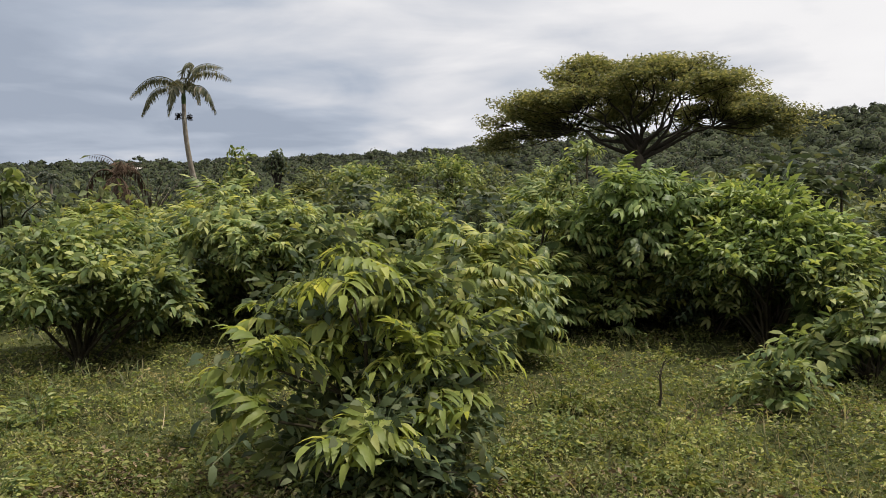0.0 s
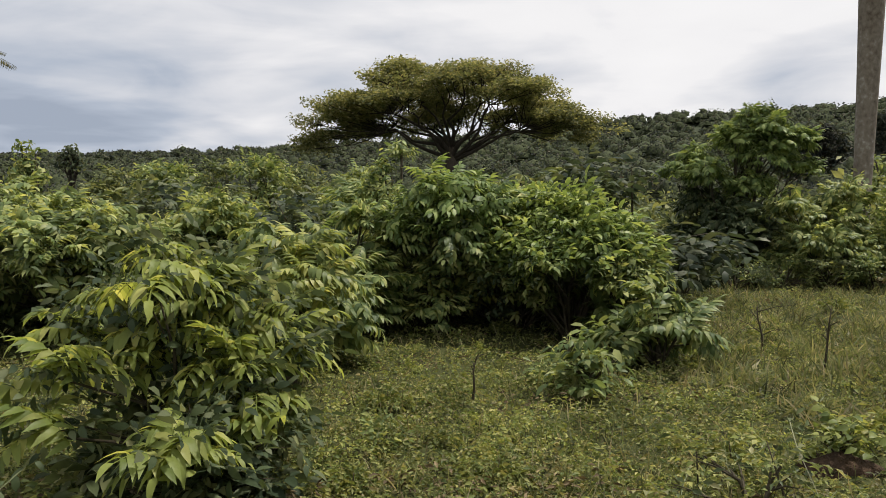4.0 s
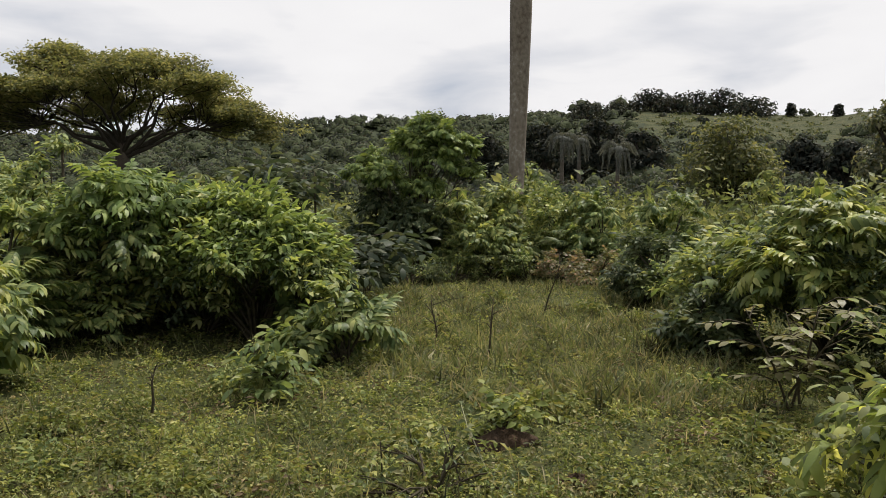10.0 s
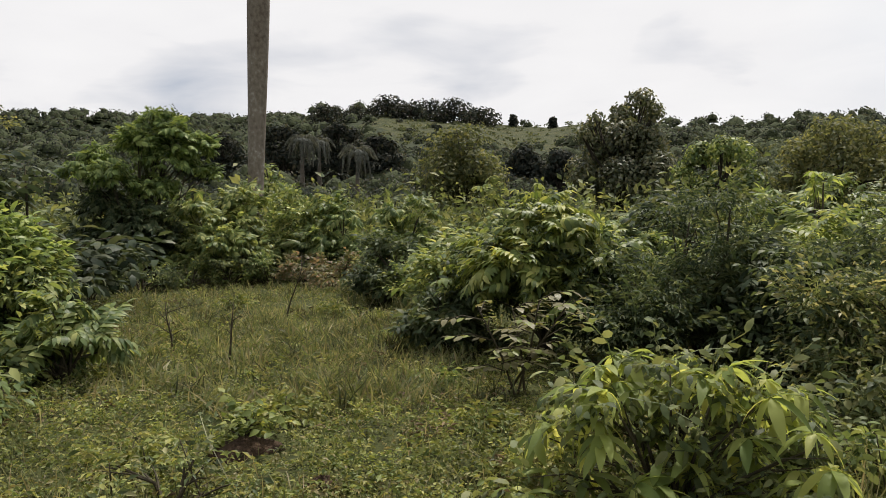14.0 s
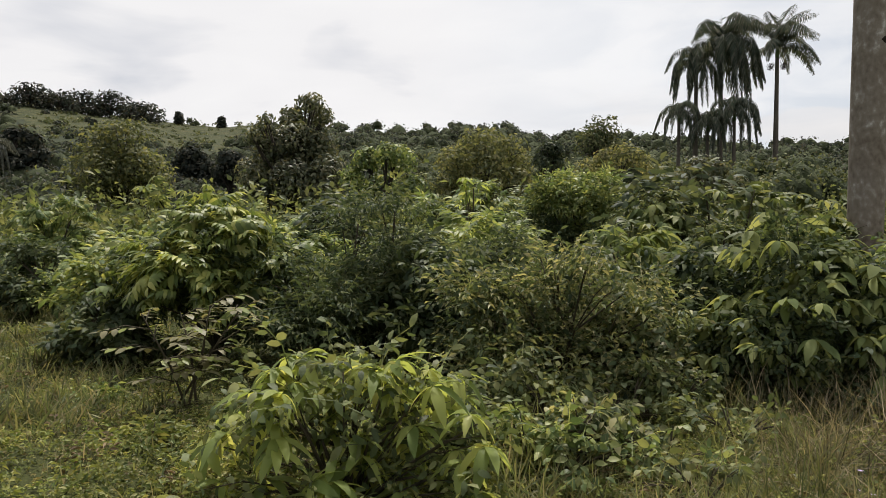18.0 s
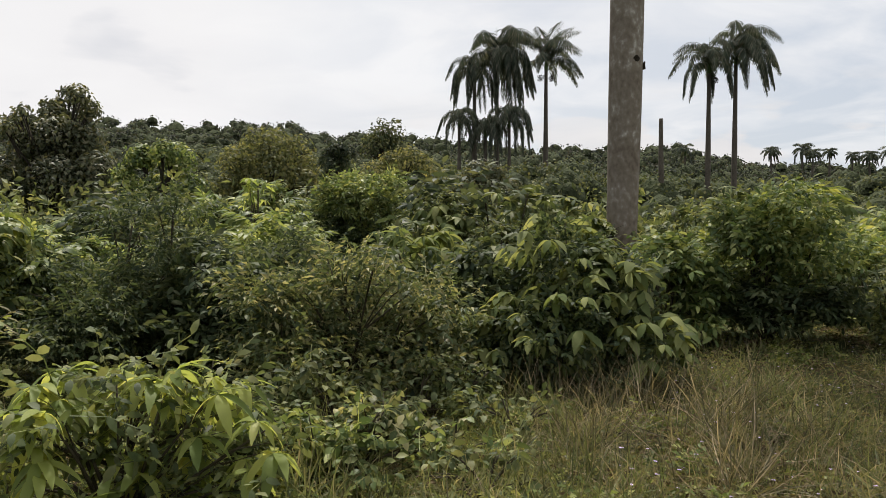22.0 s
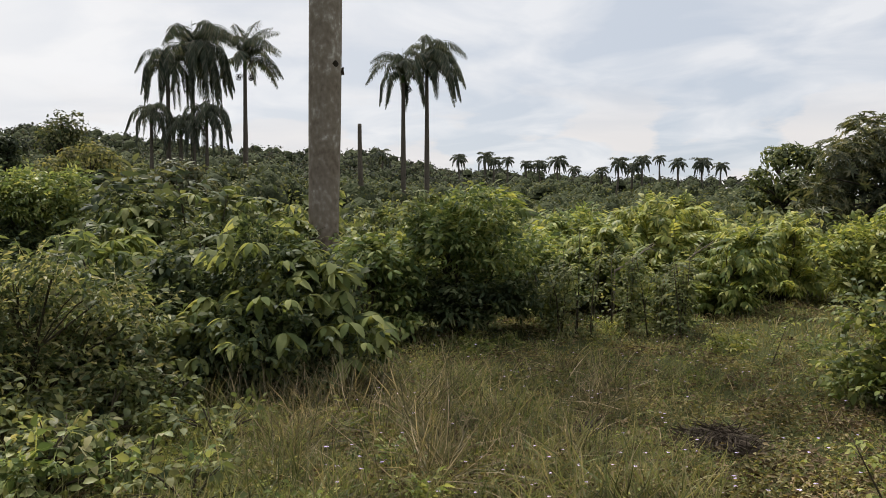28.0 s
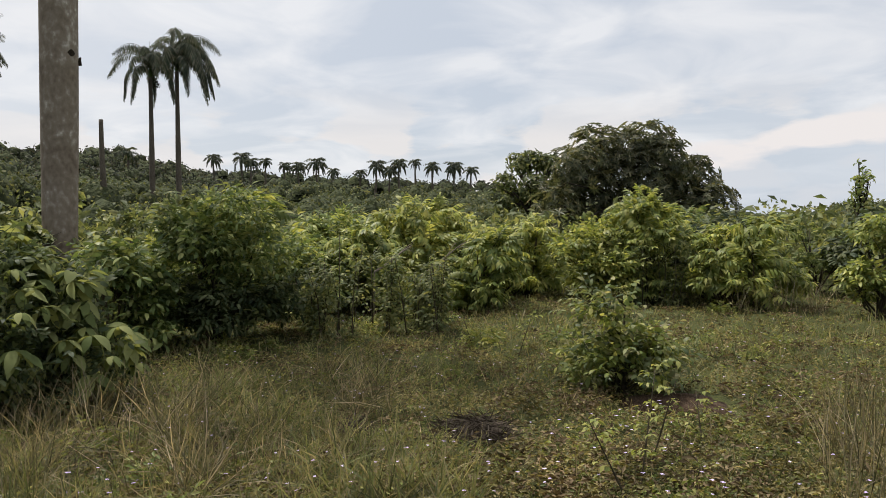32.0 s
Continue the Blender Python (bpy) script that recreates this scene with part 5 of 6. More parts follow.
for i, (kind, b, d, w, h, mat, lab) in enumerate((
        ("fine", 8.0, 8.2, 1.6, 1.25, M_DARK, "dark fine-leaved shrub in the thicket"),
        ("broad", 17.6, 8.3, 1.7, 1.4, M_DARK, "dark leafy shrub filling the thicket"),
        ("fine", 21.2, 8.6, 1.8, 1.55, M_DARK, "fine-leaved tangled shrub in the thicket"),
        ("palmate", 31.0, 9.2, 1.7, 1.6, M_WHORLTOP, "shrub with whorled leaves in the thicket"),
        ("rusty", 31.4, 7.4, 1.2, 0.95, M_FINE, "low tangle of small brownish leaves"),
        ("fine", 22.0, 6.9, 1.1, 0.8, M_FINE, "low tangled fine-leaved bush"),
        ("dark", 35.8, 8.3, 1.5, 1.35, M_DARK, "dark shaded shrub in the thicket"),
        ("broad", 49.2, 10.4, 1.6, 1.45, M_BROAD, "leafy shrub at the foot of a palm"),
        ("broad", -3.6, 11.0, 1.9, 1.5, M_BROAD, "leafy shrub at the edge of the clearing"),
        ("dark", -5.0, 9.4, 1.3, 0.9, M_DARK, "low dark shrub at the edge of the clearing"),
        ("pinnate_dark", -53.5, 10.4, 1.9, 1.75, None, "shrub with long feathery leaves in the thicket"),
        ("broad", -42.0, 11.2, 2.2, 2.0, M_FRESH, "leafy shrub in the thicket"),
        ("broad", -68.4, 11.4, 2.2, 1.6, M_YELLOW, "light green leafy shrub in the thicket"),
        ("broad", -80.0, 11.2, 2.2, 1.5, None, "leafy shrub in the thicket"),
        ("pinnate_dark", -33.6, 10.0, 1.3, 1.2, None, "small feathery shrub at the grass edge"),
        ("broad", 60.0, 14.5, 1.9, 1.5, M_YELLOW, "light green shrub before the thicket"),
        ("broad", 83.0, 15.6, 2.0, 1.6, M_YELLOW, "leafy shrub before the thicket"),
        ("broad", 61.6, 13.4, 1.8, 1.45, M_BROAD, "dark leafy shrub before the thicket"),
        ("pinnate", 66.2, 14.0, 2.0, 1.6, M_YELLOW, "rounded leafy shrub before the thicket"),
        ("pinnate", 74.6, 14.2, 1.9, 1.5, M_YELLOW, "rounded leafy shrub before the thicket"),
        ("broad", 64.2, 15.4, 2.3, 1.9, M_BROAD, "leafy shrub before the thicket"))):
    shrub("shrub", kind, b, d, w, h, lab, 160 + i, "", 8, low=0.4 if b == -42.0 else 0.0, mat=mat)


# ---- shrubs further back, repeated ----
def make_thicket():
    rng = np.random.default_rng(9)
    made = []
    for i, (kind, mat, lab) in enumerate((("thicket_pinnate", M_BROAD, "green feathery-leaved shrub in the thicket"), ("thicket_pinnate", M_YELLOW, "light green feathery-leaved shrub in the thicket"), ("thicket_whorl", M_WHORL, "broad-leaved shrub in the thicket"), ("thicket", M_TREE, "dark leafy shrub in the thicket"), ("thicket_whorl", M_WHORLTOP, "shrub with long drooping leaves in the thicket"))):
        made.append(shrub("shrub", kind, 170 + 4 * i, 20, 2.4, 2.0, lab, 300 + i, "thicket shrubs", 7, mat=mat))
    k = 0
    for b in np.arange(-101, 112, 4.4):
        for d in (11.2, 14.0, 18.2):
            q, bb = d * rng.uniform(0.94, 1.07), b + rng.uniform(-2.0, 2.0)
            if (-30 < bb < -4 and q < 20.5) or (46 < bb < 112 and q < 16.0) or (-35 < bb < 6 and q < 13) or (bb < -78 and q < 12):
                continue
            if abs(bb - 46.1) < 6 and q < 14:
                continue
            s = (0.55 + 0.75 * rng.random() ** 1.4) * (0.85 if q < 13 else 1.0)
            s = min(s, 0.95) if bb > 58 else s
            copy_thing(made[k], Matrix.Translation(at(bb, q)) @ pose(0, 0, 0, 0, 0, rng.uniform(0, 360)) @ Matrix.Diagonal((s * 1.25, s * 1.25, s, 1)))
            k = int(rng.integers(2, 4)) if 25 < bb < 50 else int(rng.integers(0, 5))
    for i, ob in enumerate(made):
        ob.matrix_basis = Matrix.Translation(at(-98 + 45 * i, 22))
    # beyond, one uncounted mass of scrub
    P, X = [], []
    for _ in range(640):
        b, d = rng.uniform(-108, 116), 21 * (52 / 21) ** rng.random()
        h, r = 1.35 + (1.3 if b < 56 else 0.6) * rng.random() ** 2 + (d - 21) * 0.012, rng.uniform(0.7, 1.7)
        c = at(b, d)
        n = 210
        v = unit(rng.normal(size=(n, 3))); v[:, 2] = np.abs(v[:, 2])
        lump = rng.uniform(0.75, 1.1, n) * (1 + 0.2 * np.sin(v[:, 0] * 6 + b) * np.cos(v[:, 1] * 6 + d))
        P.append(np.array(c) + v * lump[:, None] * np.array([r, r, h])); X.append(unit(v * np.array([1, 1, 0.5]) + rng.normal(size=v.shape) * 0.6))
    P, X = np.concatenate(P), np.concatenate(X)
    X, face = tangent(rng, X + np.array([0, 0, 0.35]), 0.5)
    V, F = strew(flake(0.29, 0.14), X, rng.normal(size=len(P)) * 0.3, P, rng.uniform(0.6, 1.3, len(P)), face)
    tagged(new("scrub", mesh_of("scrub", V, F, M_WHORL)), "continuous green scrub behind the nearer shrubs", "scrub", kind="stuff")


make_thicket()


# ---- grass and ground cover ----
def in_clearing(b, d):
    """Where the shrubs leave the ground open."""
    far = np.interp(b, [-100, -72, -60, -45, -32, -22, -12, -5, 0, 5, 20, 30, 45, 50, 60, 75, 95, 112], [13, 13, 12, 13, 13, 22, 21, 18, 12, 10, 10, 10, 13, 17, 18, 19, 19, 19])
    return d < far


BARE = ((-19.9, 5.5, 0.24), (74.0, 6.0, 0.3), (65.4, 6.0, 0.14), (88.5, 7.3, 0.42))  # patches kept open


def tuft_points(rng, n, d0, d1, b0=-100, b1=112):
    b = rng.uniform(b0, b1, n)
    d = d0 * (d1 / d0) ** rng.random(n)
    ok = in_clearing(b, d)
    x, y = d * np.sin(np.radians(b)), d * np.cos(np.radians(b))
    for pb, pd, pr in BARE:
        p = at(pb, pd)
        ok &= np.hypot(x - p.x, y - p.y) > pr + 0.05
    return b[ok], d[ok]


def place(b, d, lift=0.0):
    return np.stack([d * np.sin(np.radians(b)), d * np.cos(np.radians(b)), height(b, d) + lift], 1)


def patchy(b, d, f, s):
    x, y = d * np.sin(np.radians(b)), d * np.cos(np.radians(b))
    return 0.5 + 0.25 * np.sin(x * f + s) * np.cos(y * f * 1.3 - s) + 0.25 * np.sin(x * f * 2.3 - y * f * 1.7 + 2 * s)


def make_cover(name, mat, label, seed, clumps, loose, share, f, leaf, tallest, slim=0.36):
    """Creeping weeds or litter in low mounds, with small leaves, gathered in patches."""
    rng = np.random.default_rng(seed)
    tpl = [spray(rng, 5, 1.7 * leaf, leaf, leaf * slim, lambda a, w, d=0.2: flake(a, w, d), False) for _ in range(3)]
    cb, cd = tuft_points(rng, clumps, 3.7, 21)
    k = rng.random(len(cb)) < share(cb, cd)
    cb, cd = cb[k], cd[k]
    pick = np.repeat(np.arange(len(cb)), rng.integers(6, 20, len(cb)))
    c = place(cb, cd)
    size = rng.uniform(0.07, 0.24, len(cb))
    tall = rng.random(len(cb)) ** 2 * tallest + 0.02
    off = rng.normal(size=(len(pick), 2)) * size[pick][:, None]
    fall = np.exp(-(off ** 2).sum(1) / (2 * size[pick] ** 2))
    P = c[pick] + np.concatenate([off, (tall[pick] * fall * rng.uniform(0.3, 1.0, len(pick)))[:, None]], 1)
    b, d = tuft_points(rng, loose, 3.6, 21)
    k = rng.random(len(b)) < share(b, d)
    P = np.concatenate([P, place(b[k], d[k], 0.01 + 0.05 * rng.random(k.sum()))])
    n = len(P)
    a = rng.uniform(0, 6.28, n)
    X = unit(np.stack([np.cos(a), np.sin(a), rng.uniform(0.0, 1.3, n)], 1))
    V, F = join([strew(t, X[i::3], rng.normal(size=len(X[i::3])) * 0.5, P[i::3], rng.uniform(0.6, 1.5, len(X[i::3]))) for i, t in enumerate(tpl)])
    tagged(new(name, mesh_of(name, V, F, mat)), label, "ground cover", kind="stuff")


def grass(name, b, d, rng, tall, mat, label, width=0.007, lean=0.45, droop=0.35):
    P = place(b, d, -0.01)
    n = len(b)
    a = rng.uniform(0, 6.28, n)
    X = unit(np.stack([np.cos(a) * lean, np.sin(a) * lean, np.ones(n)], 1) + rng.normal(size=(n, 3)) * 0.15)
    L = tall * rng.uniform(0.5, 1.25, n)
    V0, F0 = blade(1.0, width / np.mean(tall), droop, 0.2, 3)
    V, F = strew((V0, F0), X, rng.uniform(0, 6.28, n), P, L)
    tagged(new(name, mesh_of(name, V, F, mat)), label, "grass", kind="stuff")


def make_grass():
    rng = np.random.default_rng(22)
    b, d = tuft_points(rng, 46000, 3.6, 18)
    k = rng.random(len(b)) < patchy(b, d, 0.9, 4.0)
    grass("grass", b[k], d[k], rng, 0.10 + 0.14 * patchy(b[k], d[k], 0.7, 1.0), M_GRASS, "short green grass in the clearing")
    b, d = tuft_points(rng, 15000, 6.0, 20, -34, 2)
    k = rng.random(len(b)) < np.interp(b, [-34, -24, -8, 2], [0, 1, 1, 0]) * np.interp(d, [6, 9, 16, 20], [0, 1, 1, 0.5]) * (0.4 + patchy(b, d, 1.2, 3.0))
    b, d = b[k], d[k]
    grass("grass", b, d, rng, 0.11 + 0.12 * patchy(b, d, 1.3, 1.0), M_GRASS, "green grass between the shrubs", 0.016, 0.8, 0.8)
    b, d = tuft_points(rng, 650, 4.0, 8.6, 30, 66)
    k = np.repeat(np.arange(len(b)), rng.integers(5, 16, len(b)))
    b, d = b[k] + rng.normal(size=len(k)) * 0.45, d[k] * (1 + rng.normal(size=len(k)) * 0.008)
    k = rng.random(len(b)) < patchy(b, d, 1.6, 2.0) * np.interp(b, [38, 45, 58, 68], [0.0, 1, 0.9, 0.0]) * np.interp(d, [4.2, 5.2, 7, 8.4], [0.15, 1, 1, 0.1])
    grass("dry_grass", b[k], d[k], rng, 0.22 + 0.26 * patchy(b[k], d[k], 1.3, 1.0), M_STRAW, "golden dry seeding grass", 0.0055, 0.6, 0.9)
    b, d = tuft_points(rng, 12000, 3.9, 8.5, 22, 74)
    grass("grass", b, d, rng, 0.16 + 0.2 * patchy(b, d, 1.2, 3.0), M_GRASS, "tangled green grass among dry stems", 0.006, 0.7, 0.8)
    b, d = tuft_points(rng, 42, 4.3, 8.2, 42, 68)
    k = np.repeat(np.arange(len(b)), rng.integers(25, 80, len(b)))
    x = rng.normal(size=(len(k), 2)) * 0.055
    b, d = b[k] + np.degrees(x[:, 0] / d[k]), d[k] + x[:, 1]
    grass("dry_grass", b, d, rng, 0.30 + 0.18 * patchy(b, d, 1.3, 1.0), M_STRAW, "golden tufts of arching seeding grass", 0.0055, 0.8, 1.1)
    b, d = tuft_points(rng, 420, 6.5, 19, -28, -2)
    k = np.repeat(np.arange(len(b)), rng.integers(12, 34, len(b)))
    x = rng.normal(size=(len(k), 2)) * 0.10
    b, d = b[k] + np.degrees(x[:, 0] / d[k]), d[k] + x[:, 1]
    grass("grass", b, d, rng, 0.15 + 0.13 * patchy(b, d, 1.3, 1.0), M_GRASS, "sunlit yellowish grass tufts in the clearing", 0.013, 0.6, 0.8)
    b, d = tuft_points(rng, 9000, 9.5, 19, 46, 110)
    grass("grass", b, d, rng, 0.09 + 0.13 * patchy(b, d, 0.9, 3.0), M_GRASS, "uneven green grass before the thicket", 0.010)
    b, d = tuft_points(rng, 15000, 3.8, 16, -100, 110)
    k = rng.random(len(b)) < np.interp(b, [-100, -20, 0, 43, 56, 70, 110], [0.12, 0.14, 0.24, 0.22, 0.45, 0.7, 0.7]) * patchy(b, d, 0.8, 5.0) * 1.5
    b, d = b[k], d[k]
    grass("dry_grass", b, d, rng, 0.16 + 0.12 * patchy(b, d, 1.3, 1.0), M_STRAW, "thin straw-coloured grass", 0.005)


make_cover("ground_cover", M_COVER, "low creeping small-leaved weeds covering the clearing", 21, 5200, 17000, lambda b, d: (0.4 + 0.8 * patchy(b, d, 1.3, 0.4)) * np.interp(b, [-10, 10, 48, 62], [1.3, 1.0, 1.0, 0.35]), 1.3, 0.036, 0.24, 0.55)
make_cover("ground_cover", M_BROWNISH, "low brownish-green weeds in the eastern clearing", 25, 4600, 16000, lambda b, d: (0.4 + 0.8 * patchy(b, d, 1.5, 1.4)) * np.interp(b, [36, 56], [0.12, 1.0]), 1.5, 0.032, 0.16, 0.5)
make_cover("ground_cover", M_GRASS, "small light green weeds between the grass", 23, 3200, 9000, lambda b, d: 1.3 * patchy(b, d, 1.7, 2.2) - 0.1, 1.7, 0.030, 0.14, 0.45)
make_cover("leaf_litter", M_LITTER, "brown dry leaf litter and dead stalks", 24, 2000, 12000, lambda b, d: 1.3 * patchy(b, d, 1.1, 4.4) - 0.5 + np.interp(b, [-10, 20, 38, 55], [-0.25, 0, 0, 0.75]), 1.1, 0.05, 0.10)
make_grass()


def make_flowers():
    """Small pale flowers scattered over the eastern half of the clearing."""
    rng = np.random.default_rng(31)
    b, d = tuft_points(rng, 450, 4.2, 13, 46, 108)
    P = place(b, d, rng.uniform(0.06, 0.22, len(b)))
    n = len(P)
    V, F = join([strew(flake(0.013, 0.011), unit(np.stack([np.cos(a + rng.normal(size=n) * 0.2), np.sin(a + rng.normal(size=n) * 0.2), np.full(n, 0.35)], 1)), np.zeros(n), P, rng.uniform(0.7, 1.4, n)) for a in (0, 1.57, 3.14, 4.71)])
    tagged(new("wildflowers", mesh_of("wildflowers", V, F, M_PETAL)), "tiny pale pinkish wildflowers in the grass", "flowers", kind="stuff")


make_flowers()


def make_underfoot():
    """Grass and weeds close round the standing place and behind it."""
    rng = np.random.default_rng(33)
    b, d = rng.uniform(-180, 180, 11000), 0.5 + 7.5 * rng.random(11000)
    k = (d < 3.9) | (b < -100) | (b > 111)
    b, d = b[k], d[k]
    grass("grass", b, d, rng, 0.12 + 0.1 * patchy(b, d, 0.9, 4.0), M_GRASS, "short green grass round the standing place", 0.009)
    P = place(b, d, 0.02)
    a = rng.uniform(0, 6.28, len(b))
    X = unit(np.stack([np.cos(a), np.sin(a), rng.uniform(0, 0.9, len(b))], 1))
    V, F = strew(spray(rng, 5, 0.10, 0.042, 0.022, lambda a, w, d=0.2: flake(a, w, d), False), X, rng.normal(size=len(b)) * 0.5, P, rng.uniform(0.7, 1.6, len(b)))
    tagged(new("ground_cover", mesh_of("ground_cover", V, F, M_COVER)), "low creeping weeds round the standing place", "ground cover", kind="stuff")


make_underfoot()


# ---- small plants and things on the clearing ----
def tall_weed(b, d, h, w, seed):
    """An upright weed: several straight stalks thickly set with small leaves."""
    rng = np.random.default_rng(seed)
    root = thing("tall_weed", at(b, d), "upright dark green weed with small leaves up its stalks", "weed", "tall weeds")
    st, P, X = [], [], []
    for i in range(7):
        foot = np.array([rng.normal() * w * 0.25, rng.normal() * w * 0.25, 0])
        top = foot + np.array([rng.normal() * w * 0.22, rng.normal() * w * 0.22, h * rng.uniform(0.6, 1.0)])
        st.append(tube([foot, (foot + top) / 2 + rng.normal(size=3) * 0.02, top], [0.011, 0.008, 0.004], 5))
        n = 40
        s = rng.uniform(0.0, 1, n) ** 0.9
        P.append(foot + (top - foot) * s[:, None])
        a = rng.uniform(0, 6.28, n)
        X.append(unit(np.stack([np.cos(a), np.sin(a), rng.uniform(-0.2, 0.9, n)], 1)))
    for V, F in st:
        part("stalk", V, F, M_STEM, root)
    P, X = np.concatenate(P), np.concatenate(X)
    V, F = strew(spray(rng, 5, 0.15, 0.075, 0.034, lambda a, w, d=0.2: oval(a, w, d), False), X, rng.normal(size=len(P)) * 0.5, P, rng.uniform(0.6, 1.2, len(P)))
    part("foliage", V, F, M_WHORL, root)


for i, (b, d, h, w) in enumerate(((64.0, 11.1, 1.5, 0.6), (62.6, 11.6, 1.1, 0.5), (68.3, 11.6, 1.24, 0.6), (71.6, 11.5, 1.2, 0.55), (70.0, 11.9, 1.1, 0.6), (87.5, 15.2, 1.5, 0.7))):
    tall_weed(b, d, h, w, 400 + i)


def sprig(b, d, h, seed, mat, label):
    """A thin young shoot with pale leaves."""
    rng = np.random.default_rng(seed)
    root = thing("sprig", at(b, d), label, "plant", "young sprigs")
    pts = np.stack([np.linspace(0, 0.12, 6) * rng.normal(), np.linspace(0, 0.12, 6) * rng.normal(), np.linspace(-0.02, h, 6)], 1)
    V, F = tube(pts, np.linspace(0.008, 0.003, 6), 5)
    part("stalk", V, F, M_STEM, root)
    m = mesh_of("leaf", *spray(rng, 6, 0.13, 0.055, 0.03), mat)
    for i in range(int(6 + 10 * h)):
        s, a = rng.uniform(0.15, 1), rng.uniform(0, 6.28)
        ob = new("leaf", m)
        ob.parent = root
        q = Vector((math.cos(a), math.sin(a), rng.uniform(0.1, 0.8))).normalized().to_track_quat("X", "Z")
        k = rng.uniform(0.7, 1.15)
        ob.matrix_basis = Matrix.LocRotScale(Vector([float(np.interp(s * h, pts[:, 2], pts[:, j])) for j in range(3)]), q, (k, k, k))


for i, (b, d, h) in enumerate(((85.9, 5.0, 0.66), (85.4, 4.6, 0.5), (86.6, 5.4, 0.55), (90.1, 6.1, 0.36), (-22.5, 4.5, 0.35), (-28.5, 4.6, 0.3), (-38.0, 7.3, 0.4), (-30.0, 13.0, 0.5), (77.2, 9.6, 0.5), (74.0, 10.4, 0.4), (24.5, 4.9, 0.5), (28.5, 5.2, 0.5), (7.0, 5.0, 0.55), (15.5, 5.2, 0.7))):
    sprig(b, d, h, 430 + i, M_YELLOW, "thin young shoot with yellow-green leaves")


def tiered_sapling(b, d, h, w, seed, label):
    """A young tree with level branches in tiers, each set with flat round leaves on both sides."""
    rng = np.random.default_rng(seed)
    root = thing("sapling", at(b, d), label, "sapling", "", -b)
    meshes = [mesh_of("leaf", *oval(0.115, 0.066, q), M_RUSTY if i else M_YELLOW) for i, q in enumerate((0.15, 0.3, 0.05))]
    for k in range(4):
        foot = np.array([rng.normal() * 0.1, rng.normal() * 0.1, -0.03])
        top = np.array([(k - 1.5) * 0.24 * w + rng.normal() * 0.05, rng.normal() * 0.2, h * rng.uniform(0.8, 1.0)])
        part("stem", *tube([foot, (foot + top) / 2 + rng.normal(size=3) * 0.03, top], [0.013, 0.01, 0.004], 5), M_STEM, root)
        for j in range(7):
            f = 0.3 + 0.7 * (j + rng.uniform(0, 0.8)) / 7
            o = foot + (top - foot) * min(f, 1.0)
            a = rng.uniform(0, 6.28)
            reach = w * rng.uniform(0.18, 0.34)
            e = o + np.array([math.cos(a) * reach, math.sin(a) * reach, reach * rng.uniform(0.0, 0.45)])
            mid = (o + e) / 2 + np.array([0, 0, 0.04])
            part("branch", *tube([o, mid, e], [0.006, 0.005, 0.002], 4), M_STEM, root)
            for i in range(9):
                q = 0.18 + 0.82 * i / 8
                p = o * (1 - q) ** 2 + 2 * mid * q * (1 - q) + e * q * q
                t = a + (1 if i % 2 else -1) * rng.uniform(0.7, 1.2) * (i < 8)
                ob = new("leaf", meshes[int(rng.integers(0, 3))])
                ob.parent = root
                z = rng.uniform(0.75, 1.2)
                ob.matrix_basis = Matrix.LocRotScale(Vector(p), Vector((math.cos(t), math.sin(t), rng.uniform(-0.25, 0.15))).to_track_quat("X", "Z"), (z, z, z))


tiered_sapling(0.4, 6.95, 0.95, 1.25, 116, "sparse sapling with tiers of rusty yellow-green round leaves")


def low_weeds():
    """Low leafy weeds that stand out of the cover, three kinds repeated."""
    rng = np.random.default_rng(60)
    made = []
    for i, (mat, lf) in enumerate(((M_COVER, 0.045), (M_BROAD, 0.055), (M_YELLOW, 0.04))):
        root = thing("weed", at(0, 8), "low leafy green weed in the grass", "weed", "low weeds")
        n = 60
        v = unit(rng.normal(size=(n, 3))); v[:, 2] = np.abs(v[:, 2])
        P = v * np.array([0.13, 0.13, 0.12]) * rng.uniform(0.3, 1, (n, 1))
        V, F = strew(spray(rng, 5, 0.11, lf, lf * 0.5, lambda a, w, d=0.2: flake(a, w, d)), unit(v * np.array([1, 1, 0.7]) + rng.normal(size=v.shape) * 0.25), rng.normal(size=n) * 0.4, P, rng.uniform(0.7, 1.2, n))
        part("foliage", V, F, mat, root)
        V, F = tube([(0, 0, -0.02), (0.01, 0, 0.05), (0.0, 0.012, 0.12)], [0.006, 0.005, 0.002], 5)
        part("stem", V, F, M_STEM, root)
        made.append(root)
    spots = []
    while len(spots) < 150:
        b, d = rng.uniform(-98, 108), 4.3 * (17 / 4.3) ** rng.random()
        if bool(in_clearing(np.array([b]), np.array([d + 1]))[0]) and not (b > 58 and d < 8.5):
            spots.append((b, d))
    for i, (b, d) in enumerate(spots):
        k = rng.uniform(0.6, 1.5)
        m = Matrix.Translation(at(b, d)) @ pose(0, 0, 0, 0, 0, rng.uniform(0, 360)) @ Matrix.Diagonal((k, k, k, 1))
        if i < 3:
            made[i].matrix_basis = m
        else:
            copy_thing(made[i % 3], m)


low_weeds()


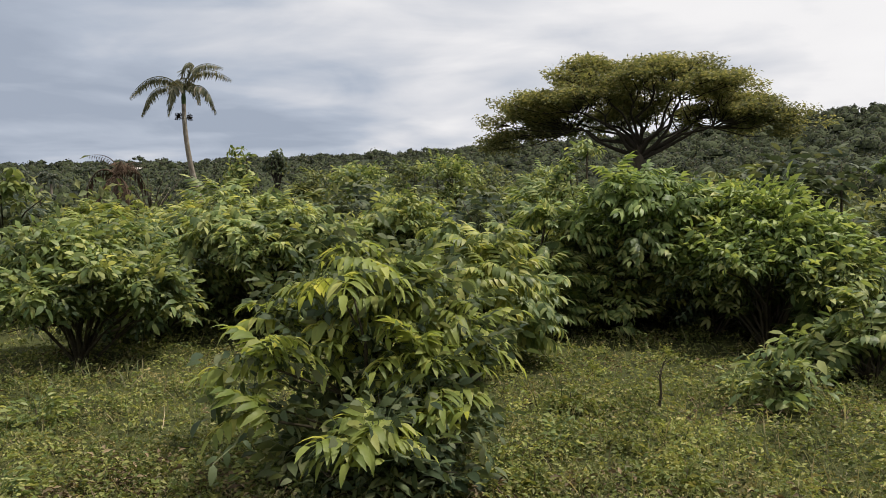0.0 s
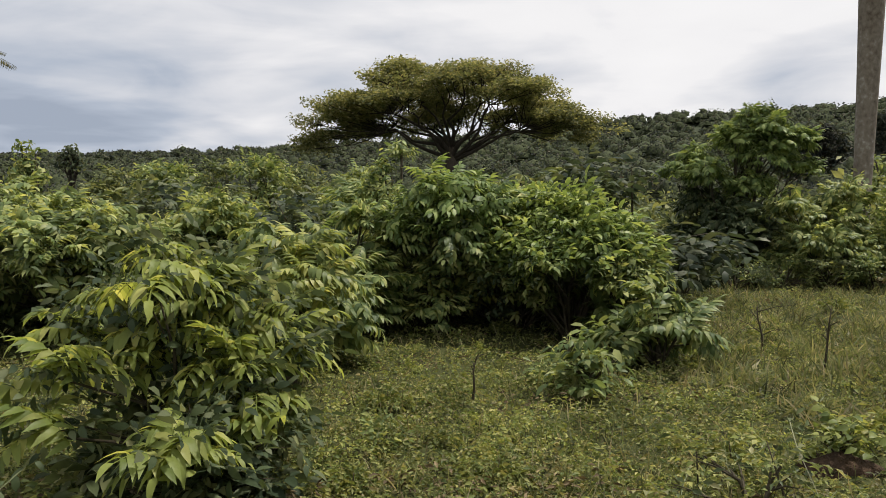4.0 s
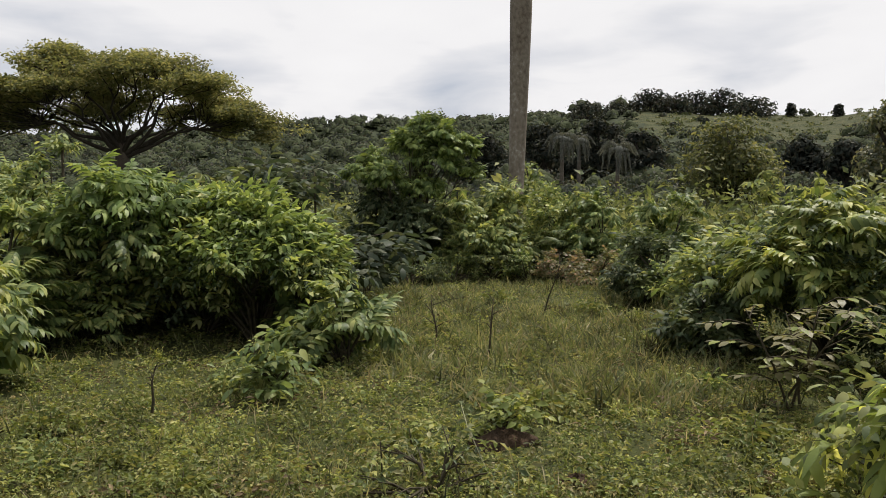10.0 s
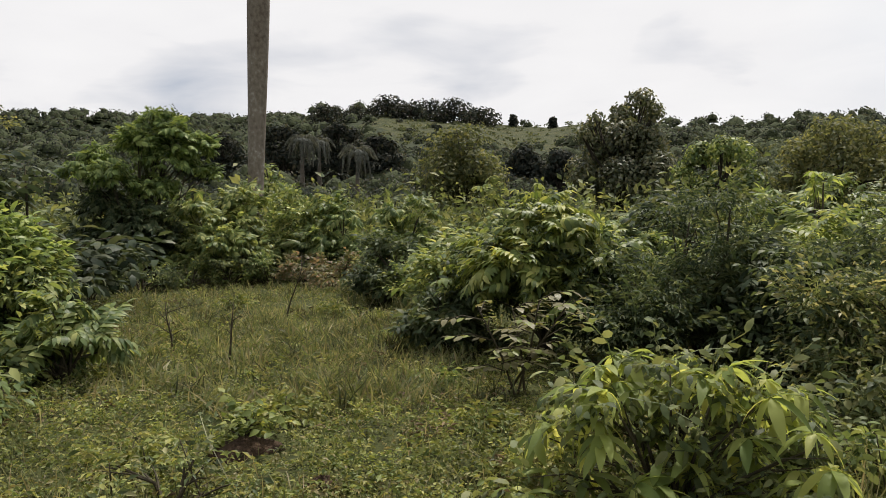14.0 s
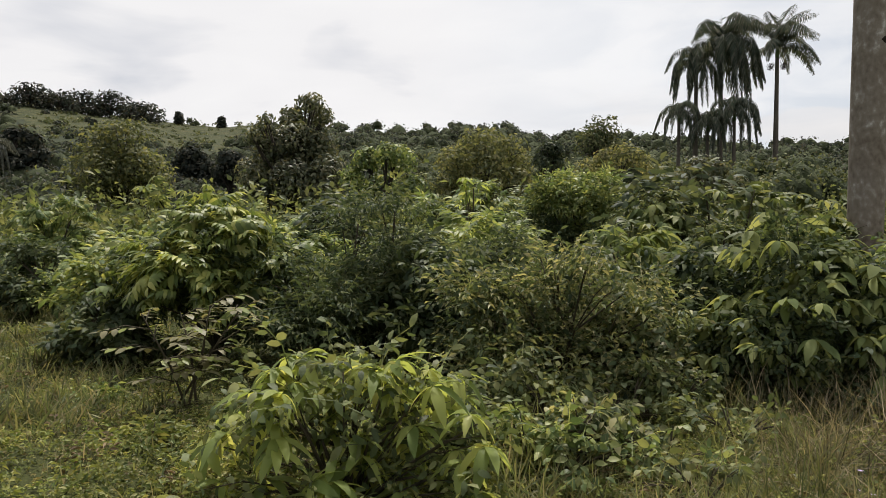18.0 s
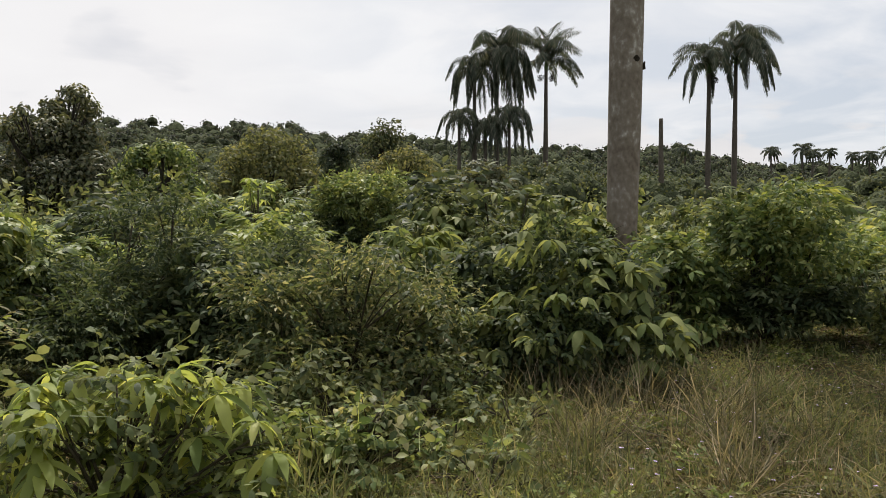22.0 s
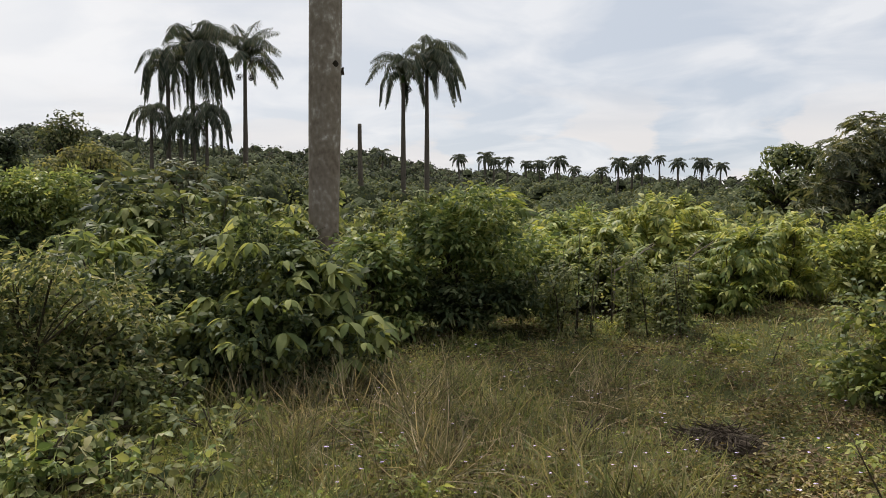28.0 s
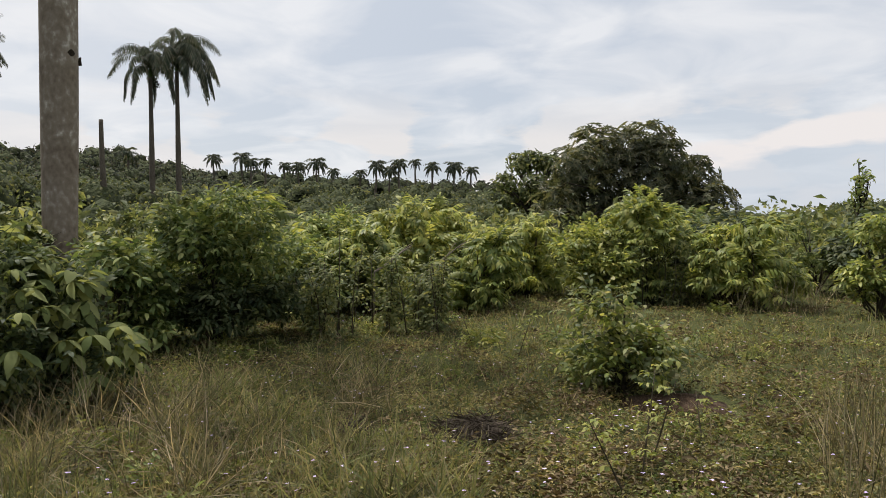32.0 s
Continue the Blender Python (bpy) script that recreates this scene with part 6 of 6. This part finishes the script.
def hollow(b, d, w, deep, label, seed, mat=M_SOIL, name="bare_patch"):
    """A rough dark patch of bare earth, a low uneven mound."""
    rng = np.random.default_rng(seed)
    n, k = 28, 7
    V = [(0, 0, deep)]
    for i in range(1, k + 1):
        for j in range(n):
            a, q = 2 * math.pi * j / n, i / k
            r = w / 2 * q * (1 + 0.16 * math.sin(3 * a + seed) + 0.08 * math.sin(7 * a))
            V.append((r * math.cos(a), 0.7 * r * math.sin(a), deep * (1 - q ** 2) + rng.normal() * 0.012 * (1 - q) - 0.03 * (q > 0.95)))
    F = [(0, 1 + j, 1 + (j + 1) % n) for j in range(n)]
    for i in range(k - 1):
        for j in range(n):
            p, q = 1 + i * n + j, 1 + i * n + (j + 1) % n
            F += [(p, p + n, q + n), (p, q + n, q)]
    ob = new(name, mesh_of(name, V, F, mat, True))
    ob.matrix_basis = Matrix.Translation(at(b, d, 0.012)) @ pose(0, 0, 0, 0, 0, -b)
    tagged(ob, label, "bare earth")


hollow(-19.9, 5.5, 0.5, 0.09, "dark bare earth under a seedling", 1)
hollow(74.0, 6.0, 0.56, 0.05, "dark matted mound of dead grass", 2, M_MATTED, "dead_grass_mound")
hollow(65.4, 6.0, 0.26, 0.07, "small dark tuft of dead grass", 3, M_MATTED, "dead_grass_mound")
# dark earth laid where the small shrub's shadow falls, deepening it by colour
hollow(88.5, 7.3, 1.0, 0.07, "bare earth beside a small shrub, dark where its shadow lies", 4)
hollow(-14.2, 4.6, 0.22, 0.05, "reddish bare earth clod", 5)


def dead_tufts():
    """Matted dead blades over the dark mounds."""
    rng = np.random.default_rng(71)
    for b, d, w, n in ((74.0, 6.0, 0.29, 900), (65.4, 6.0, 0.14, 260)):
        root = at(b, d)
        a = rng.uniform(0, 6.28, n)
        q = np.sqrt(rng.random(n)) * w
        P = np.array(root) + np.stack([q * np.cos(a), q * np.sin(a), 0.1 * (1 - (q / w) ** 2)], 1)
        h = rng.uniform(0, 6.28, n)
        X = unit(np.stack([np.cos(h), np.sin(h), rng.uniform(0.0, 1.1, n)], 1))
        V, F = strew(blade(0.13, 0.007, 0.8, 0.2, 3), X, rng.normal(size=n), P, rng.uniform(0.6, 1.3, n))
        tagged(new("dead_grass", mesh_of("dead_grass", V, F, M_MATTED)), "matted brown dead grass blades", "grass", kind="stuff")


dead_tufts()


def dry_stalk(b, d, h, seed, label, lean=0.25):
    rng = np.random.default_rng(seed)
    root = thing("dry_stalk", at(b, d), label, "dead plant", "dry stalks")
    pts = np.array([(0, 0, -0.02), (lean * 0.3, 0.02, h * 0.35), (lean * 0.75, 0, h * 0.7), (lean, 0.03, h)])
    V, F = tube(pts, [0.014, 0.011, 0.008, 0.003], 6)
    part("stalk", V, F, M_STEM, root)
    for i in range(6):
        s = rng.uniform(0.35, 0.95)
        o = np.array([np.interp(s * h, pts[:, 2], pts[:, j]) for j in range(3)])
        e = o + np.array([rng.normal() * 0.22, rng.normal() * 0.22, rng.uniform(0.08, 0.3)]) * h
        V, F = tube([o, (o + e) / 2 + (0, 0, 0.02), e], [0.006, 0.004, 0.002], 4)
        part("twig", V, F, M_STEM, root)


dry_stalk(-16.9, 12.2, 0.95, 1, "bare dead branching stalk standing in grass", 0.3)
dry_stalk(-20.8, 8.6, 0.7, 2, "thin dry stalk standing in grass", 0.05)
dry_stalk(-24.5, 9.5, 0.6, 3, "thin dry stalk standing in grass", -0.1)
dry_stalk(-44.6, 6.4, 0.4, 4, "thin dry stalk standing in grass", 0.02)


def dead_stick(b, d, length, up, turn, seed):
    """A fallen pale branch caught in the shrubs."""
    rng = np.random.default_rng(seed)
    root = thing("dead_stick", at(b, d), "pale dead branch leaning among the shrubs", "branch", "dead branches", -b)
    c, s = math.cos(radians(turn)), math.sin(radians(turn))
    pts = [(q * length * c, rng.normal() * 0.03, up + q * length * s + 0.05 * math.sin(3 * q)) for q in np.linspace(-0.5, 0.5, 6)]
    part("branch", *tube(pts, np.linspace(0.022, 0.008, 6), 6), M_DRYWOOD, root)
    for i in range(3):
        o = np.array(pts[2 + i])
        e = o + np.array([rng.uniform(0.1, 0.3), rng.normal() * 0.1, rng.uniform(-0.1, 0.25)])
        part("twig", *tube([o, (o + e) / 2 + (0, 0, 0.02), e], [0.008, 0.006, 0.003], 5), M_DRYWOOD, root)
    foot = np.array(pts[0])
    part("prop", *tube([foot, (foot[0] - 0.02, foot[1], -0.05)], [0.014, 0.016], 5), M_DRYWOOD, root, "upright broken stem")


for i, (t, d, ln, up, turn) in enumerate(((71.8, 13.2, 0.9, 1.0, 32), (68.2, 13.0, 0.7, 1.0, 28), (60.5, 12.4, 0.6, 0.6, -35))):
    dead_stick(t, d, ln, up, turn, 500 + i)


def straw_fringe():
    """Pale dead grass stems at the foot of the shrubs."""
    rng = np.random.default_rng(81)
    for b0, b1, d0, d1, n, tall in ((38, 50, 6.7, 7.4, 330, 0.5), (92, 98, 14.2, 15.2, 160, 0.7), (98, 108, 4.6, 7.0, 700, 0.6)):
        b, d = rng.uniform(b0, b1, n), rng.uniform(d0, d1, n)
        grass("straw", b, d, rng, np.full(n, tall), M_STRAW, "pale dead grass stems at the foot of a shrub", 0.006, 0.3)


straw_fringe()

# the knot hole on the thick palm trunk and the stub of bark beside it
kz = 1.65 + 13.8 * math.tan(radians(10.9)) + 0.15
sx, sy = side(45.85, 1.0)
fx, fy = -math.sin(radians(45.85)), -math.cos(radians(45.85))
V, F = tube([(sx * 0.19 + fx * 0.14, sy * 0.19 + fy * 0.14, kz - 0.16), (sx * 0.215 + fx * 0.175, sy * 0.215 + fy * 0.175, kz), (sx * 0.2 + fx * 0.14, sy * 0.2 + fy * 0.14, kz + 0.17)], [0.03, 0.085, 0.03], 10)
near_trunk = [c for c in near_palm.children if c.name.startswith("trunk")][0]
part("knot_hole", V, F, M_FRUIT, near_trunk, "dark hollow knot", True)
V, F = tube([(sx * 0.25, sy * 0.25, kz - 0.13), (sx * 0.36, sy * 0.36, kz - 0.10), (sx * 0.38, sy * 0.38, kz - 0.02)], [0.05, 0.06, 0.015], 8)
part("bark_stub", V, F, M_FRUIT, near_trunk, "broken dark bark stub", True)


# ---- far things in the west ----
def dead_palm(b, d, e):
    h = hub_height(b, d, e)
    rng = np.random.default_rng(91)
    root = thing("dead_palm", at(b, d, -0.1), "low brown dead palm with withered hanging fronds", "palm tree")
    V, F = tube([(0, 0, 0), (0.05, 0, h * 0.5), (0.1, 0, h)], [0.2, 0.16, 0.12], 8)
    part("trunk", V, F, M_BARK, root, smooth=True)
    m = [frond_mesh("frond", M_DEAD, 1.9, 95 + i, 16, 0.42, 0, 0.07, q) for i, q in enumerate(((70, -30, 0, 1.0), (25, -80, 0, 0.7), (-30, -88, 0, 0.5)))]
    for i in range(13):
        ob = new("frond", m[i % 3])
        ob.parent = root
        a = 2.4 * i + math.sin(i * 3.3)
        ob.matrix_basis = Matrix.LocRotScale(Vector((0.1, 0, h)), Vector((math.cos(a), math.sin(a), rng.uniform(-0.5, 0.5))).normalized().to_track_quat("X", "Z"), (1.05 + 0.3 * math.sin(i * 1.9),) * 3)


dead_palm(-82.3, 33, 2.1)


def bare_tree(b, d, e, seed):
    rng = np.random.default_rng(seed)
    h = hub_height(b, d, e)
    root = thing("bare_tree", at(b, d, -0.1), "leafless grey-brown tree with a fan of twigs", "tree")
    V, F = tube([(0, 0, 0), (0, 0.1, h * 0.4)], [0.12, 0.09], 7)
    part("trunk", V, F, M_BARK, root, smooth=True)
    for i in range(22):
        a, s = rng.uniform(0, 6.28), rng.uniform(0.4, 1.0)
        e2 = np.array([math.cos(a) * 1.9 * s, math.sin(a) * 1.9 * s, h * rng.uniform(0.7, 1.0)])
        V, F = tube([(0, 0.1, h * 0.38), tuple(e2 * (0.5, 0.5, 0.72)), tuple(e2)], [0.04, 0.025, 0.008], 4)
        part("branch", V, F, M_BARK, root)


bare_tree(-80.4, 34, 2.6, 93)


def house(b, d, w, seed, e):
    """A small far house: walls, gabled sheet roof, door and windows."""
    up = EYE + d * math.tan(radians(e)) - 4.6 - float(height(b, d))
    root = thing("house", at(b, d, up), "small pale house with a sheet-metal roof among trees", "house", "far houses", -b + 20 * seed)
    def box(name, x0, x1, y0, y1, z0, z1, mat, lab=""):
        V = [(x, y, z) for z in (z0, z1) for y in (y0, y1) for x in (x0, x1)]
        F = [(0, 2, 3, 1), (4, 5, 7, 6), (0, 1, 5, 4), (2, 6, 7, 3), (0, 4, 6, 2), (1, 3, 7, 5)]
        return part(name, V, np.array(F), mat, root, lab)
    box("wall", -w / 2, w / 2, -3, 3, -6, 3, M_WALLP)
    V = [(-w / 2 - 0.5, -3.6, 2.9), (w / 2 + 0.5, -3.6, 2.9), (w / 2 + 0.5, 0, 4.6), (-w / 2 - 0.5, 0, 4.6), (-w / 2 - 0.5, 3.6, 2.9), (w / 2 + 0.5, 3.6, 2.9)]
    V += [(x, y, z - 0.12) for x, y, z in V]
    F = [(0, 1, 2, 3), (3, 2, 5, 4), (9, 8, 7, 6), (10, 11, 8, 9), (0, 6, 7, 1), (4, 5, 11, 10), (0, 3, 9, 6), (3, 4, 10, 9), (1, 7, 8, 2), (2, 8, 11, 5)]
    part("roof", V, np.array(F), M_ROOF, root, "pale sheet-metal roof")
    for x in (-w * 0.3, w * 0.3):
        frame_ = box("window", x - 0.7, x + 0.7, -3.08, -2.99, 0.8, 2.2, M_ROOF, "pale window frame")
        box("pane", x - 0.6, x + 0.6, -3.1, -3.0, 0.9, 2.1, M_WIRE, "dark pane").parent = frame_
    box("door", -0.5, 0.5, -3.05, -2.99, 0.0, 2.1, M_BARK, "dark door")


house(-81.0, 560, 8, 1, 2.85)
house(-78.5, 460, 7, 2, 2.5)


def power_line(b0, e0, b1, e1, d, label):
    """A sagging wire between two bearings."""
    s = np.linspace(-0.6, 1.6, 30)
    pts = []
    for t in s:
        b, e = b0 + (b1 - b0) * t, e0 + (e1 - e0) * t
        p = at(b, d)
        pts.append((p.x, p.y, EYE + d * math.tan(radians(e)) - 0.5 * (1 - (2 * t - 1) ** 2)))
    V, F = tube(pts, np.full(30, 0.022), 5)
    tagged(new("power_line", mesh_of("power_line", V, F, M_WIRE)), label, "power line", "power lines")


power_line(-63.4, 2.95, -54.3, 3.75, 82, "thin dark power line sagging before the woods")
power_line(-63.4, 2.35, -54.3, 3.45, 82, "thin dark power line sagging before the woods")
